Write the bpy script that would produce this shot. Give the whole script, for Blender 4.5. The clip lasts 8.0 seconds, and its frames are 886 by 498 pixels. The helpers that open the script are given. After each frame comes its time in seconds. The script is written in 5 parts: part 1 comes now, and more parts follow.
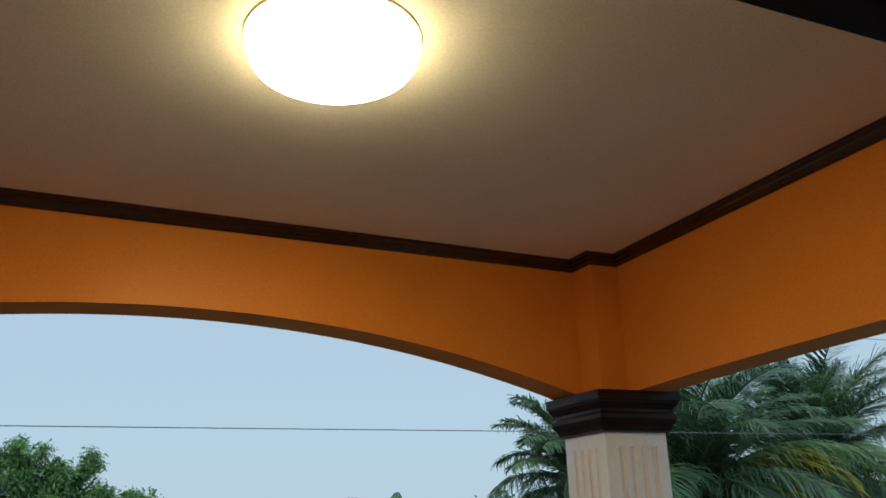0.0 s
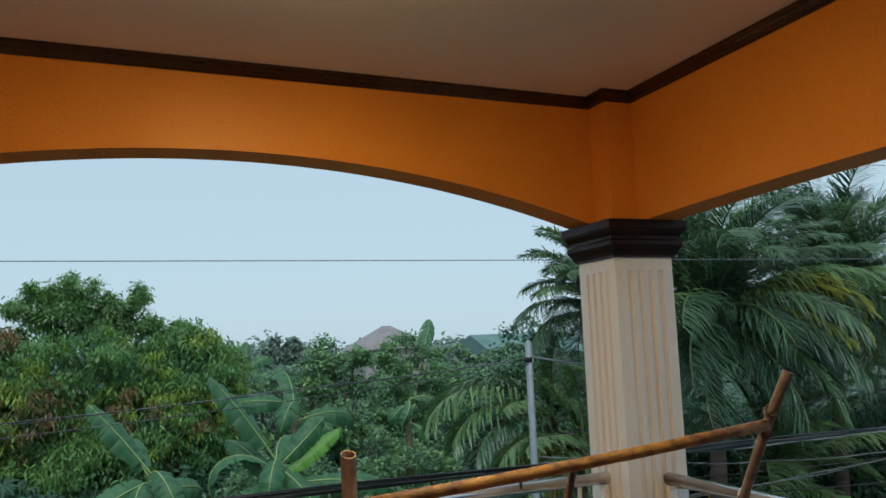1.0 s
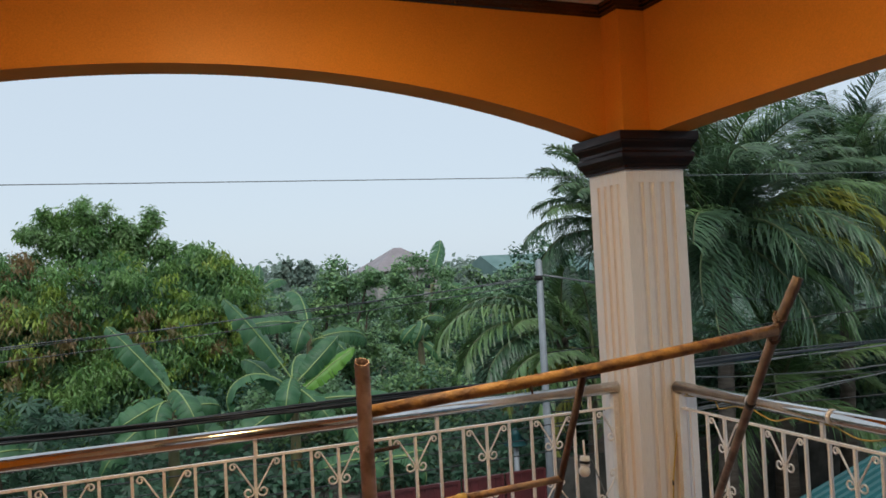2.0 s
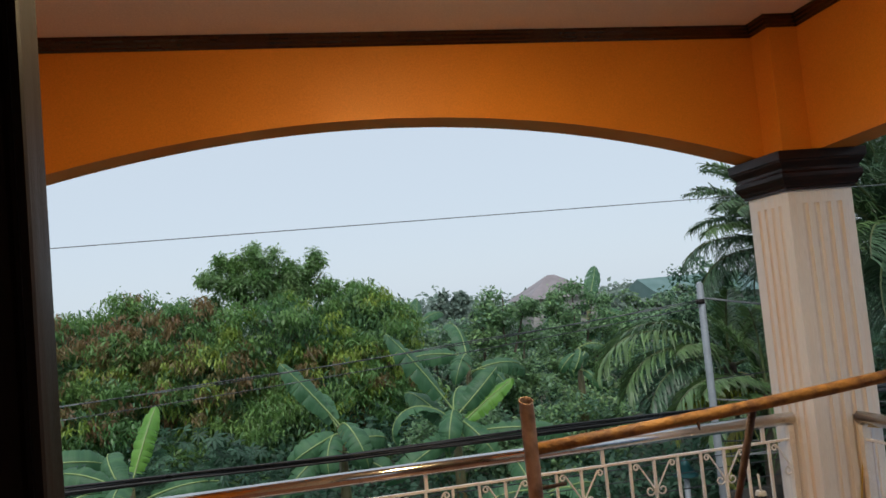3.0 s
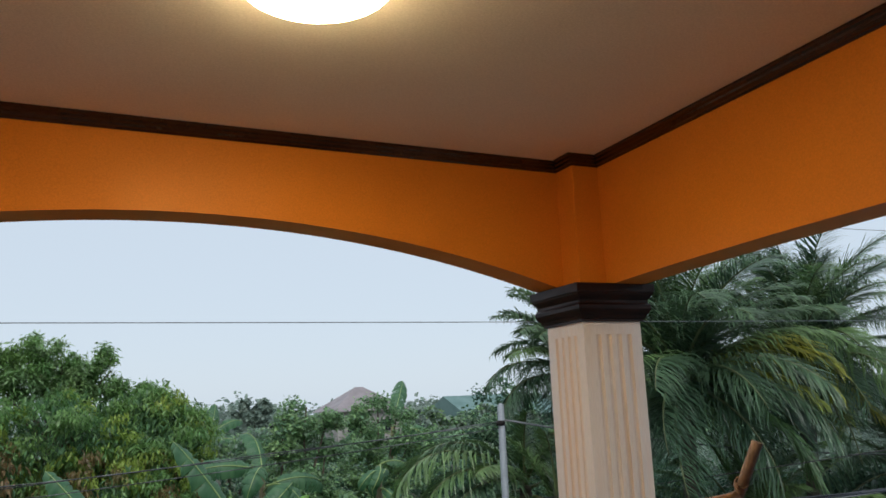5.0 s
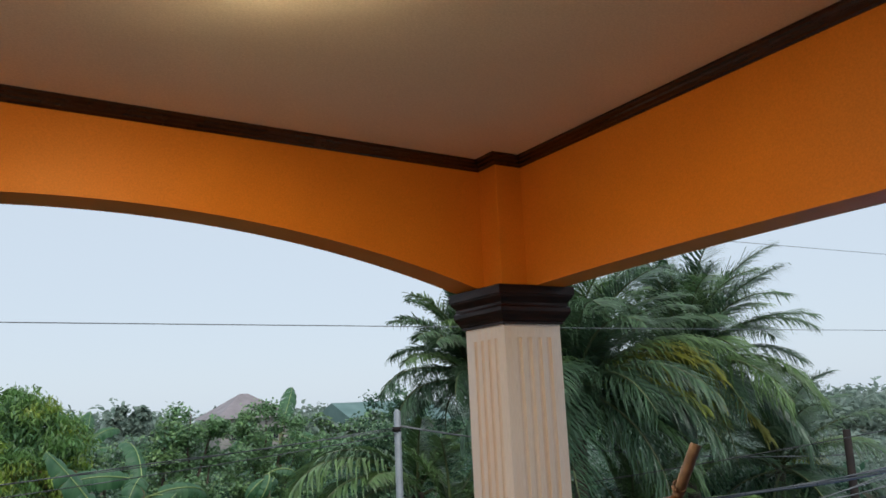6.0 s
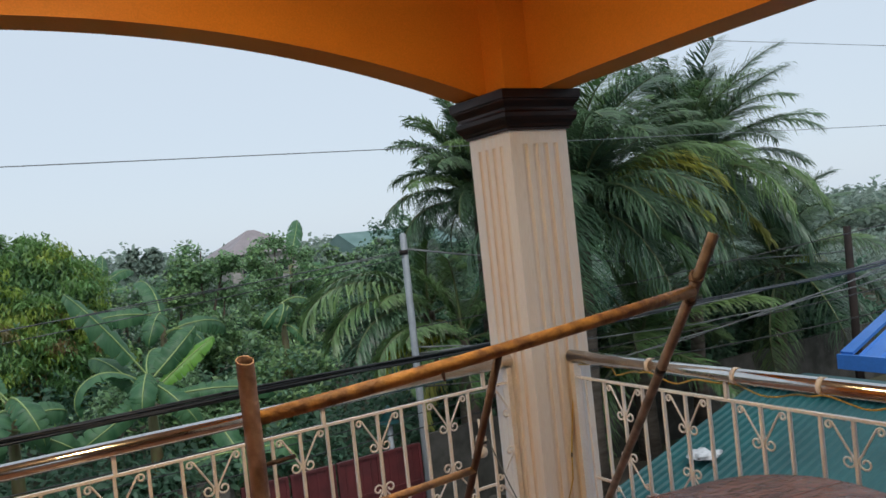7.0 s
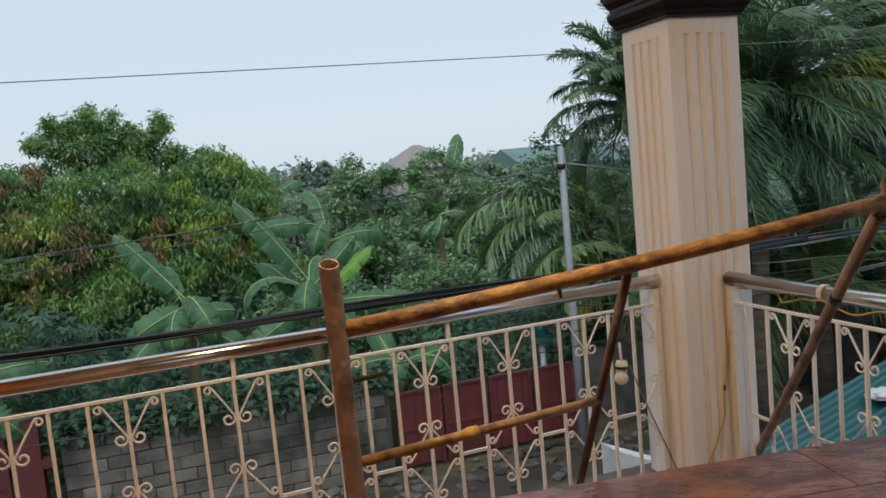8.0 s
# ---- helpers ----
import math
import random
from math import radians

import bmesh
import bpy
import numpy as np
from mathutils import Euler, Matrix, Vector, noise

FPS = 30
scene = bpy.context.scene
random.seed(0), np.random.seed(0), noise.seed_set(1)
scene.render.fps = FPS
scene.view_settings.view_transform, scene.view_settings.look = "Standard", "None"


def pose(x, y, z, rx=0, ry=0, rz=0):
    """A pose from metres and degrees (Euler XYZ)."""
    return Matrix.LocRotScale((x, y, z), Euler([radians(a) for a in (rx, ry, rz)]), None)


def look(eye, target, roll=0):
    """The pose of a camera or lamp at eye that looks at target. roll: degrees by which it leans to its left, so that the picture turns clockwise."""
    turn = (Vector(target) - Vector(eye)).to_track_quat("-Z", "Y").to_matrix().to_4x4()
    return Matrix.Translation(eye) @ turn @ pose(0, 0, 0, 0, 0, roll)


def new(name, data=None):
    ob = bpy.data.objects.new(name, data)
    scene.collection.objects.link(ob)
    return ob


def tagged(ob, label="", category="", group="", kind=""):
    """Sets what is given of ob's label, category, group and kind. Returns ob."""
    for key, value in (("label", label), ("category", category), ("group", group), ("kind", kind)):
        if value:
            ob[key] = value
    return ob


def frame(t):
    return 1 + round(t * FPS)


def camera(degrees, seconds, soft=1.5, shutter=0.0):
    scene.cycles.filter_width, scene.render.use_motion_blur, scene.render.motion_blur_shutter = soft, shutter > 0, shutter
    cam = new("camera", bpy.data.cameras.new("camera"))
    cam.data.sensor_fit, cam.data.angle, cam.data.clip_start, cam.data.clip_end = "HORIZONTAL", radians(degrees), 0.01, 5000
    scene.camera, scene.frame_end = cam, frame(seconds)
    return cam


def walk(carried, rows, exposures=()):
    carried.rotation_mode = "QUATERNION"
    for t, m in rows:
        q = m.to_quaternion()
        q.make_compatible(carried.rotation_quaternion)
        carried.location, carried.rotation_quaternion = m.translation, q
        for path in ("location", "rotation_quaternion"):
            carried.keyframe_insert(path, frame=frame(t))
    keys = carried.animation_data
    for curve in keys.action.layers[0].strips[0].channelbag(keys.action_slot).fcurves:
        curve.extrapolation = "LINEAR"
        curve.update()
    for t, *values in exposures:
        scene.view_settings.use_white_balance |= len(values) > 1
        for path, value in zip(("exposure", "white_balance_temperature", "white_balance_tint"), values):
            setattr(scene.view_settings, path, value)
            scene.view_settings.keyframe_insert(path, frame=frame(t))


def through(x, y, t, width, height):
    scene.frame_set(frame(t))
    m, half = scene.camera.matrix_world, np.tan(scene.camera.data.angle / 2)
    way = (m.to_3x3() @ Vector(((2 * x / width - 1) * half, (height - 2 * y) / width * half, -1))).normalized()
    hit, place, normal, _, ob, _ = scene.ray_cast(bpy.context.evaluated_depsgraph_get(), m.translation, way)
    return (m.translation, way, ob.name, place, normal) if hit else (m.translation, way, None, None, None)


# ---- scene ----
LENS = 57.3
PATH = [
    (0, (-0.153, -0.357, 1.748), (0.624, 1.375, 2.375), -1.84),
    (0.5, (-0.234, -0.492, 1.732), (0.539, 1.292, 2.202), -1.23),
    (1, (-0.243, -0.634, 1.695), (0.492, 1.211, 1.928), -2.34),
    (1.2, (-0.241, -0.629, 1.682), (0.483, 1.229, 1.834), -2.60),
    (2.3, (-0.241, -0.626, 1.657), (0.441, 1.254, 1.693), -3.82),
    (2.5, (-0.244, -0.657, 1.664), (0.371, 1.244, 1.738), -4.43),
    (3, (-0.277, -0.713, 1.700), (0.075, 1.251, 1.839), -5.36),
    (3.5, (-0.294, -0.723, 1.699), (-0.052, 1.256, 1.858), -5.09),
    (4, (-0.254, -0.721, 1.693), (0.125, 1.233, 1.887), -4.09),
    (4.5, (-0.209, -0.702, 1.704), (0.418, 1.183, 1.940), -2.97),
    (5, (-0.185, -0.598, 1.721), (0.606, 1.200, 2.097), -2.48),
    (5.2, (-0.198, -0.571, 1.737), (0.639, 1.185, 2.200), -2.40),
    (6.3, (-0.258, -0.336, 1.701), (0.857, 1.304, 1.962), -3.88),
    (6.5, (-0.242, -0.319, 1.692), (0.891, 1.323, 1.826), -4.74),
    (7, (-0.206, -0.265, 1.654), (0.815, 1.454, 1.611), -6.03),
    (7.5, (-0.052, -0.129, 1.607), (0.752, 1.698, 1.480), -5.74),
    (8, (0.045, -0.035, 1.581), (0.682, 1.849, 1.375), -5.32),
]
cam = camera(LENS, 8.0, soft=1.6)
walk(cam, [(t, look(eye, target, roll)) for t, eye, target, roll in PATH],
     exposures=[(0.0, -0.30, 5800, 0), (0.6, -0.26, 5900, -2), (1.2, -0.14, 6050, 0), (2.3, 0.0, 6500, 10), (3.2, -0.07, 6500, 10), (4.0, -0.11, 6500, 10), (4.8, -0.05, 6500, 10), (5.4, 0.0, 6500, 10), (8.0, 0.0, 6500, 10)])

# ---- sky, daylight and the porch lamp's strength ----
SUN_ELEVATION, SUN_TURN = radians(52), radians(200)
world = bpy.data.worlds.new("overcast")
scene.world = world
world.use_nodes = True
wn, wl = world.node_tree.nodes, world.node_tree.links
sky = wn.new("ShaderNodeTexSky")
sky.sky_type, sky.sun_disc = "NISHITA", False
sky.sun_elevation, sky.sun_rotation = SUN_ELEVATION, SUN_TURN
gain = wn.new("ShaderNodeVectorMath")
gain.operation = "SCALE"
gain.inputs["Scale"].default_value = 0.10
cloud = wn.new("ShaderNodeMix")
cloud.data_type = "RGBA"
cloud.inputs["Factor"].default_value = 0.86
cloud.inputs["B"].default_value = (0.682, 0.788, 0.900, 1)
wl.new(sky.outputs[0], gain.inputs[0])
wl.new(gain.outputs[0], cloud.inputs["A"])
wl.new(cloud.outputs["Result"], wn["Background"].inputs["Color"])
wn["Background"].inputs["Strength"].default_value = 1.0
sun = new("sun", bpy.data.lights.new("sun", "SUN"))
sun.data.energy, sun.data.angle, sun.data.color = 1.7, radians(40), (1, 0.97, 0.93)
sun.matrix_world = look((0, 0, 30), (math.sin(SUN_TURN) * -20, math.cos(SUN_TURN) * -20, 30 - 20 * math.tan(SUN_ELEVATION)))
LAMP_GLOW = 74.0


# ---- materials ----
def mat(name, a, b=None, rough=0.6, metal=0.0, scale=3.0, fine=60.0, bump=0.15, stretch=(1, 1, 1), vary=0.0, island=0.0, spec=0.5, edge=(0.35, 0.65), world=False, sheen=0.1):
    """Two base colours mixed by coarse noise, a fine grain in tone, gloss and relief."""
    m = bpy.data.materials.new(name)
    m.use_nodes = True
    n, l = m.node_tree.nodes, m.node_tree.links
    p = n["Principled BSDF"]
    co, mp = n.new("ShaderNodeTexCoord"), n.new("ShaderNodeMapping")
    mp.inputs["Scale"].default_value = stretch
    l.new(n.new("ShaderNodeNewGeometry").outputs["Position"] if world else co.outputs["Object"], mp.inputs[0])
    big, small = n.new("ShaderNodeTexNoise"), n.new("ShaderNodeTexNoise")
    big.inputs["Scale"].default_value, big.inputs["Detail"].default_value = scale, 5
    small.inputs["Scale"].default_value, small.inputs["Detail"].default_value = fine, 3
    ramp = n.new("ShaderNodeMapRange")
    ramp.inputs["From Min"].default_value, ramp.inputs["From Max"].default_value = edge
    mix = n.new("ShaderNodeMix")
    mix.data_type = "RGBA"
    mix.inputs["A"].default_value, mix.inputs["B"].default_value = (*a, 1), (*(b or [c * 0.8 for c in a]), 1)
    tone = n.new("ShaderNodeHueSaturation")
    grain = n.new("ShaderNodeMapRange")
    grain.inputs["To Min"].default_value, grain.inputs["To Max"].default_value = 0.8, 1.2
    for t in (big, small):
        l.new(mp.outputs[0], t.inputs["Vector"])
    l.new(big.outputs[0], ramp.inputs[0])
    l.new(ramp.outputs[0], mix.inputs["Factor"])
    l.new(mix.outputs["Result"], tone.inputs["Color"])
    l.new(small.outputs[0], grain.inputs[0])
    value = grain.outputs[0]
    for amount, node, out in ((vary, "ShaderNodeObjectInfo", "Random"), (island, "ShaderNodeNewGeometry", "Random Per Island")):
        if amount:
            src, span, times = n.new(node), n.new("ShaderNodeMapRange"), n.new("ShaderNodeMath")
            span.inputs["To Min"].default_value, span.inputs["To Max"].default_value = 1 - amount, 1 + amount
            times.operation = "MULTIPLY"
            l.new(src.outputs[out], span.inputs[0])
            l.new(span.outputs[0], times.inputs[0])
            l.new(value, times.inputs[1])
            value = times.outputs[0]
    l.new(value, tone.inputs["Value"])
    l.new(tone.outputs[0], p.inputs["Base Color"])
    gloss = n.new("ShaderNodeMapRange")
    gloss.inputs["To Min"].default_value, gloss.inputs["To Max"].default_value = max(0.02, rough - sheen), min(1, rough + sheen)
    gloss.inputs["From Min"].default_value, gloss.inputs["From Max"].default_value = 0.3, 0.7
    l.new(big.outputs[0], gloss.inputs[0])
    l.new(gloss.outputs[0], p.inputs["Roughness"])
    p.inputs["Metallic"].default_value, p.inputs["Specular IOR Level"].default_value = metal, spec
    if bump:
        bp = n.new("ShaderNodeBump")
        bp.inputs["Strength"].default_value, bp.inputs["Distance"].default_value = bump, 0.01
        l.new(small.outputs[0], bp.inputs["Height"])
        l.new(bp.outputs[0], p.inputs["Normal"])
    return m


def leaf_mat(name, a, b, island=0.45, rough=0.42, scale=0.6, through=0.42, fine=25, stretch=(1, 1, 1), bump=0.0):
    m = mat(name, a, b, rough=rough, scale=scale, fine=fine, stretch=stretch, bump=bump, island=island, spec=0.5)
    n, l = m.node_tree.nodes, m.node_tree.links
    p, out = n["Principled BSDF"], n["Material Output"]
    tr, add = n.new("ShaderNodeBsdfTranslucent"), n.new("ShaderNodeMixShader")
    add.inputs[0].default_value = through
    l.new(p.inputs["Base Color"].links[0].from_socket, tr.inputs["Color"])
    l.new(p.outputs[0], add.inputs[1])
    l.new(tr.outputs[0], add.inputs[2])
    l.new(add.outputs[0], out.inputs["Surface"])
    return m


ORANGE = mat("orange_wall_paint", (0.75, 0.262, 0.034), (0.69, 0.232, 0.028), rough=0.42, spec=0.4, scale=1.6, fine=140, bump=0.08)
ORANGE.node_tree.nodes["Principled BSDF"].inputs["Specular Tint"].default_value = (1.0, 0.76, 0.46, 1)
CEILING = mat("ceiling_paint", (0.79, 0.77, 0.685), (0.75, 0.725, 0.635), rough=0.7, scale=1.2, fine=120, bump=0.05)
VARNISH = mat("dark_varnished_wood", (0.028, 0.010, 0.007), (0.013, 0.006, 0.005), rough=0.38, spec=0.18, scale=6, fine=45, bump=0.12, stretch=(1, 1, 5))
CORNICE = mat("glossy_dark_cornice_varnish", (0.034, 0.013, 0.008), (0.018, 0.008, 0.005), rough=0.15, scale=6, fine=45, bump=0.1)
JAMB = mat("black_brown_door_varnish", (0.016, 0.009, 0.007), (0.024, 0.013, 0.010), rough=0.5, spec=0.1, scale=5, fine=70, bump=0.1, stretch=(8, 8, 0.6))
CREAM = mat("cream_column_paint", (0.87, 0.83, 0.81), (0.87, 0.77, 0.705), rough=0.42, scale=6, fine=110, bump=0.1, stretch=(3.2, 3.2, 0.16), edge=(0.47, 0.78))
STAIN = mat("drip_stained_paint", (0.85, 0.79, 0.76), (0.83, 0.71, 0.62), rough=0.45, scale=5, fine=90, bump=0.12, stretch=(3, 3, 0.22), edge=(0.40, 0.66))
ROOM = mat("room_wall_paint", (0.62, 0.53, 0.44), (0.56, 0.47, 0.38), rough=0.7, scale=1.5, fine=130, bump=0.06)
STEEL = mat("wet_stainless_steel", (0.70, 0.68, 0.66), (0.60, 0.57, 0.54), rough=0.13, metal=1, scale=4, fine=90, bump=0.03)
IRON = mat("cream_painted_iron", (0.90, 0.89, 0.90), (0.86, 0.82, 0.81), rough=0.2, spec=0.6, scale=9, fine=160, bump=0.1, vary=0.06, world=True)
RUST = mat("rusty_pipe", (0.42, 0.285, 0.225), (0.215, 0.130, 0.095), rough=0.48, scale=11, fine=55, bump=0.45, stretch=(1, 1, 1), vary=0.12, edge=(0.44, 0.62))
RUST_BRIGHT = mat("orange_rust_pipe", (0.45, 0.245, 0.082), (0.19, 0.098, 0.055), rough=0.48, scale=17, fine=60, bump=0.55, edge=(0.42, 0.62))
RUST_LEG = mat("brown_weathered_pipe", (0.29, 0.215, 0.175), (0.15, 0.11, 0.09), rough=0.5, scale=12, fine=80, bump=0.25)
RUST_DARK = mat("dark_rust_pipe", (0.15, 0.098, 0.076), (0.075, 0.05, 0.04), rough=0.55, scale=10, fine=80, bump=0.45)
TABLE = mat("wet_brown_wood", (0.225, 0.088, 0.060), (0.080, 0.026, 0.017), rough=0.2, sheen=0.19, scale=9, fine=34, bump=0.55, stretch=(0.9, 1.5, 1), edge=(0.34, 0.66), vary=0.12)
TILE = mat("wet_brown_floor_tile", (0.32, 0.17, 0.115), (0.24, 0.125, 0.085), rough=0.16, scale=3, fine=50, bump=0.05, vary=0.1, world=True)
GROUT = mat("floor_grout", (0.16, 0.14, 0.12), rough=0.8)
RUBBER = mat("black_cable_sheath", (0.012, 0.013, 0.014), (0.02, 0.021, 0.022), rough=0.35, scale=8, fine=60)
WETWIRE = mat("wet_dark_wire", (0.035, 0.038, 0.040), (0.15, 0.16, 0.16), rough=0.3, scale=2.2, fine=60, edge=(0.5, 0.6))
GREYWIRE = mat("weathered_grey_wire", (0.10, 0.11, 0.115), (0.17, 0.18, 0.18), rough=0.5, scale=4, fine=60)
YELLOW = mat("yellow_wire_sheath", (0.62, 0.42, 0.07), (0.45, 0.28, 0.05), rough=0.45, scale=20, fine=90)
PUTTY = mat("yellow_putty", (0.60, 0.42, 0.13), (0.45, 0.27, 0.07), rough=0.7, scale=30, fine=120, bump=0.5)
BLACKTAPE = mat("black_tape", (0.012, 0.012, 0.012), rough=0.4)
WHITE = mat("white_plastic", (0.78, 0.77, 0.74), (0.70, 0.68, 0.64), rough=0.4, scale=12, fine=90)
CLOTH = mat("white_wet_cloth", (0.62, 0.63, 0.64), (0.42, 0.44, 0.45), rough=0.8, scale=14, fine=120, bump=0.3)
DROP = mat("water_drop", (0.75, 0.78, 0.80), rough=0.05)
DROP.node_tree.nodes["Principled BSDF"].inputs["Transmission Weight"].default_value = 0.6
BLOCK = mat("grey_hollow_block", (0.165, 0.152, 0.135), (0.040, 0.042, 0.035), rough=0.95, scale=1.1, fine=22, bump=1.0, vary=0.25, edge=(0.38, 0.62), world=True)
MORTAR = mat("dark_mortar", (0.075, 0.072, 0.064), (0.035, 0.036, 0.030), rough=0.95, scale=3, fine=50, bump=0.5)
REDGATE = mat("red_oxide_sheet", (0.125, 0.028, 0.030), (0.080, 0.020, 0.022), rough=0.45, scale=2, fine=40, bump=0.1, vary=0.1)
WHITEWALL = mat("white_concrete", (0.66, 0.70, 0.72), (0.52, 0.55, 0.56), rough=0.7, scale=2, fine=40, bump=0.2)
POLE = mat("grey_galvanised_pole", (0.33, 0.36, 0.38), (0.26, 0.28, 0.30), rough=0.5, metal=0.2, scale=3, fine=40)
DARKPOLE = mat("dark_pole", (0.025, 0.022, 0.022), (0.045, 0.035, 0.03), rough=0.85, spec=0.1)
TEAL = mat("teal_roof_sheet", (0.016, 0.090, 0.092), (0.011, 0.060, 0.064), rough=0.42, scale=1.1, fine=22, bump=0.08, vary=0.1)
BLUE = mat("blue_roof_sheet", (0.050, 0.205, 0.62), (0.038, 0.165, 0.52), rough=0.35, scale=0.8, fine=22, bump=0.05, vary=0.06)
# Brown greyed in the base colour, standing in for rain haze.
BROWNROOF = mat("haze_greyed_brown_roof_sheet", (0.29, 0.25, 0.26), (0.24, 0.21, 0.215), rough=0.6, scale=0.8, fine=10)
GREENROOF = mat("green_roof_sheet", (0.12, 0.215, 0.195), (0.095, 0.18, 0.165), rough=0.5, scale=0.8, fine=10)
PLASTER = mat("house_plaster", (0.42, 0.40, 0.37), (0.30, 0.29, 0.27), rough=0.85, scale=1, fine=25, bump=0.2)
GLASSDARK = mat("dark_window_pane", (0.03, 0.035, 0.04), rough=0.1)
SOIL = mat("damp_ground", (0.055, 0.06, 0.03), (0.085, 0.07, 0.045), rough=0.9, scale=0.25, fine=6, bump=0.5)
ASPHALT = mat("wet_street", (0.040, 0.037, 0.032), (0.078, 0.068, 0.056), rough=0.4, scale=1.4, fine=22, bump=0.5)
BARK = mat("grey_brown_bark", (0.16, 0.12, 0.09), (0.08, 0.06, 0.045), rough=0.9, scale=5, fine=40, bump=0.6, stretch=(1, 1, 0.3))
PALMBARK = mat("coconut_trunk_bark", (0.12, 0.10, 0.08), (0.07, 0.055, 0.042), rough=0.9, scale=3, fine=18, bump=0.5, stretch=(1, 1, 5))
STEM = mat("banana_stem", (0.15, 0.17, 0.06), (0.12, 0.08, 0.035), rough=0.5, scale=4, fine=30, stretch=(3, 3, 0.5))
MIDRIB = mat("pale_green_midrib", (0.32, 0.42, 0.16), (0.26, 0.36, 0.12), rough=0.45)
MANGO = leaf_mat("mango_leaf", (0.118, 0.255, 0.085), (0.210, 0.345, 0.098), island=0.4)
# Inner crown tufts take darker greens: crown shade put into the leaf colour.
MANGODARK = leaf_mat("shaded_mango_leaf", (0.088, 0.185, 0.088), (0.122, 0.238, 0.098), island=0.45)
MANGOLIME = leaf_mat("lime_mango_leaf", (0.24, 0.37, 0.07), (0.34, 0.42, 0.085), island=0.3)
MANGORED = leaf_mat("young_mango_leaf", (0.27, 0.165, 0.085), (0.23, 0.205, 0.075), island=0.4)
BANANA = leaf_mat("banana_leaf", (0.052, 0.150, 0.068), (0.095, 0.215, 0.095), island=0.10, rough=0.46, scale=0.8, through=0.3, fine=7, stretch=(0.5, 9, 1), bump=0.6)
BANANALIGHT = leaf_mat("young_banana_leaf", (0.15, 0.36, 0.06), (0.20, 0.42, 0.07), island=0.1, rough=0.38, scale=0.8, through=0.35, fine=7, stretch=(0.5, 9, 1), bump=0.5)
PALM = leaf_mat("coconut_leaflet", (0.068, 0.134, 0.078), (0.105, 0.178, 0.086), island=0.5, rough=0.36, through=0.25)
PALMLIGHT = leaf_mat("light_green_leaflet", (0.105, 0.200, 0.080), (0.170, 0.270, 0.095), island=0.4, rough=0.3, through=0.3)
PALMYELLOW = leaf_mat("yellowing_leaflet", (0.46, 0.42, 0.09), (0.28, 0.32, 0.075), island=0.35, through=0.25)
OLIVE = leaf_mat("olive_leaflet", (0.19, 0.25, 0.030), (0.32, 0.31, 0.035), island=0.35, rough=0.36, through=0.3)
RACHIS = mat("frond_rib", (0.13, 0.17, 0.065), (0.10, 0.11, 0.05), rough=0.5)
# These two greens are raised and blued to carry mid-distance rain haze.
HAZEBROADLEAF = leaf_mat("haze_lifted_leaf", (0.150, 0.280, 0.170), (0.215, 0.340, 0.185), island=0.45, rough=0.42)
LIGHTLEAF = leaf_mat("light_green_leaf", (0.265, 0.400, 0.165), (0.205, 0.350, 0.165), island=0.45, rough=0.42)
# Darker green with the shade of low foliage put into the colour.
SHADELEAF = leaf_mat("shade_toned_leaf", (0.052, 0.124, 0.078), (0.078, 0.160, 0.090), island=0.45, rough=0.55)
# Rain haze over the far trees is painted into this pale leaf colour.
HAZELEAF = leaf_mat("haze_paled_leaf", (0.225, 0.310, 0.255), (0.290, 0.360, 0.300), island=0.3, rough=0.6)

CREAMRIM = mat("cream_lamp_rim", (0.74, 0.68, 0.56), (0.68, 0.62, 0.50), rough=0.4, scale=4, fine=40, bump=0.03)
lamp_glass = bpy.data.materials.new("glowing_lamp_diffuser")
lamp_glass.use_nodes = True
_p = lamp_glass.node_tree.nodes["Principled BSDF"]
_p.inputs["Base Color"].default_value = (0.9, 0.88, 0.8, 1)
_p.inputs["Emission Color"].default_value = (1.0, 0.74, 0.40, 1)
_p.inputs["Emission Strength"].default_value = LAMP_GLOW
lamp_side = bpy.data.materials.new("frosted_lamp_side")
lamp_side.use_nodes = True
_p = lamp_side.node_tree.nodes["Principled BSDF"]
_p.inputs["Base Color"].default_value = (0.85, 0.80, 0.68, 1)
_p.inputs["Emission Color"].default_value = (1.0, 0.72, 0.36, 1)
_p.inputs["Emission Strength"].default_value = LAMP_GLOW * 0.20


# ---- building helpers ----
def mesh_of(name, bm, material, smooth=False):
    me = bpy.data.meshes.new(name)
    bmesh.ops.recalc_face_normals(bm, faces=bm.faces)
    bm.to_mesh(me)
    bm.free()
    for m in (material if isinstance(material, (list, tuple)) else [material]):
        me.materials.append(m)
    if smooth:
        me.shade_smooth()
    return me


def part(name, bm, material, parent=None, label="", smooth=False):
    """One mesh object from a bmesh or a mesh, under a thing or a part."""
    me = bm if isinstance(bm, bpy.types.Mesh) else mesh_of(name, bm, material, smooth)
    ob = new(name, me)
    ob.parent = parent
    return tagged(ob, label)


def thing(name, label, category, at=(0, 0, 0), group="", kind=""):
    ob = new(name)
    ob.empty_display_size = 0.1
    ob.location = at
    return tagged(ob, label, category, group, kind)


def box(bm, x0, x1, y0, y1, z0, z1, bevel=0.0):
    made = bmesh.ops.create_cube(bm, size=1, matrix=Matrix.LocRotScale(((x0 + x1) / 2, (y0 + y1) / 2, (z0 + z1) / 2), None, (abs(x1 - x0), abs(y1 - y0), abs(z1 - z0))))
    if bevel:
        edges = {e for v in made["verts"] for e in v.link_edges}
        bmesh.ops.bevel(bm, geom=list(edges), offset=bevel, segments=2, profile=0.6, affect="EDGES")
    return bm


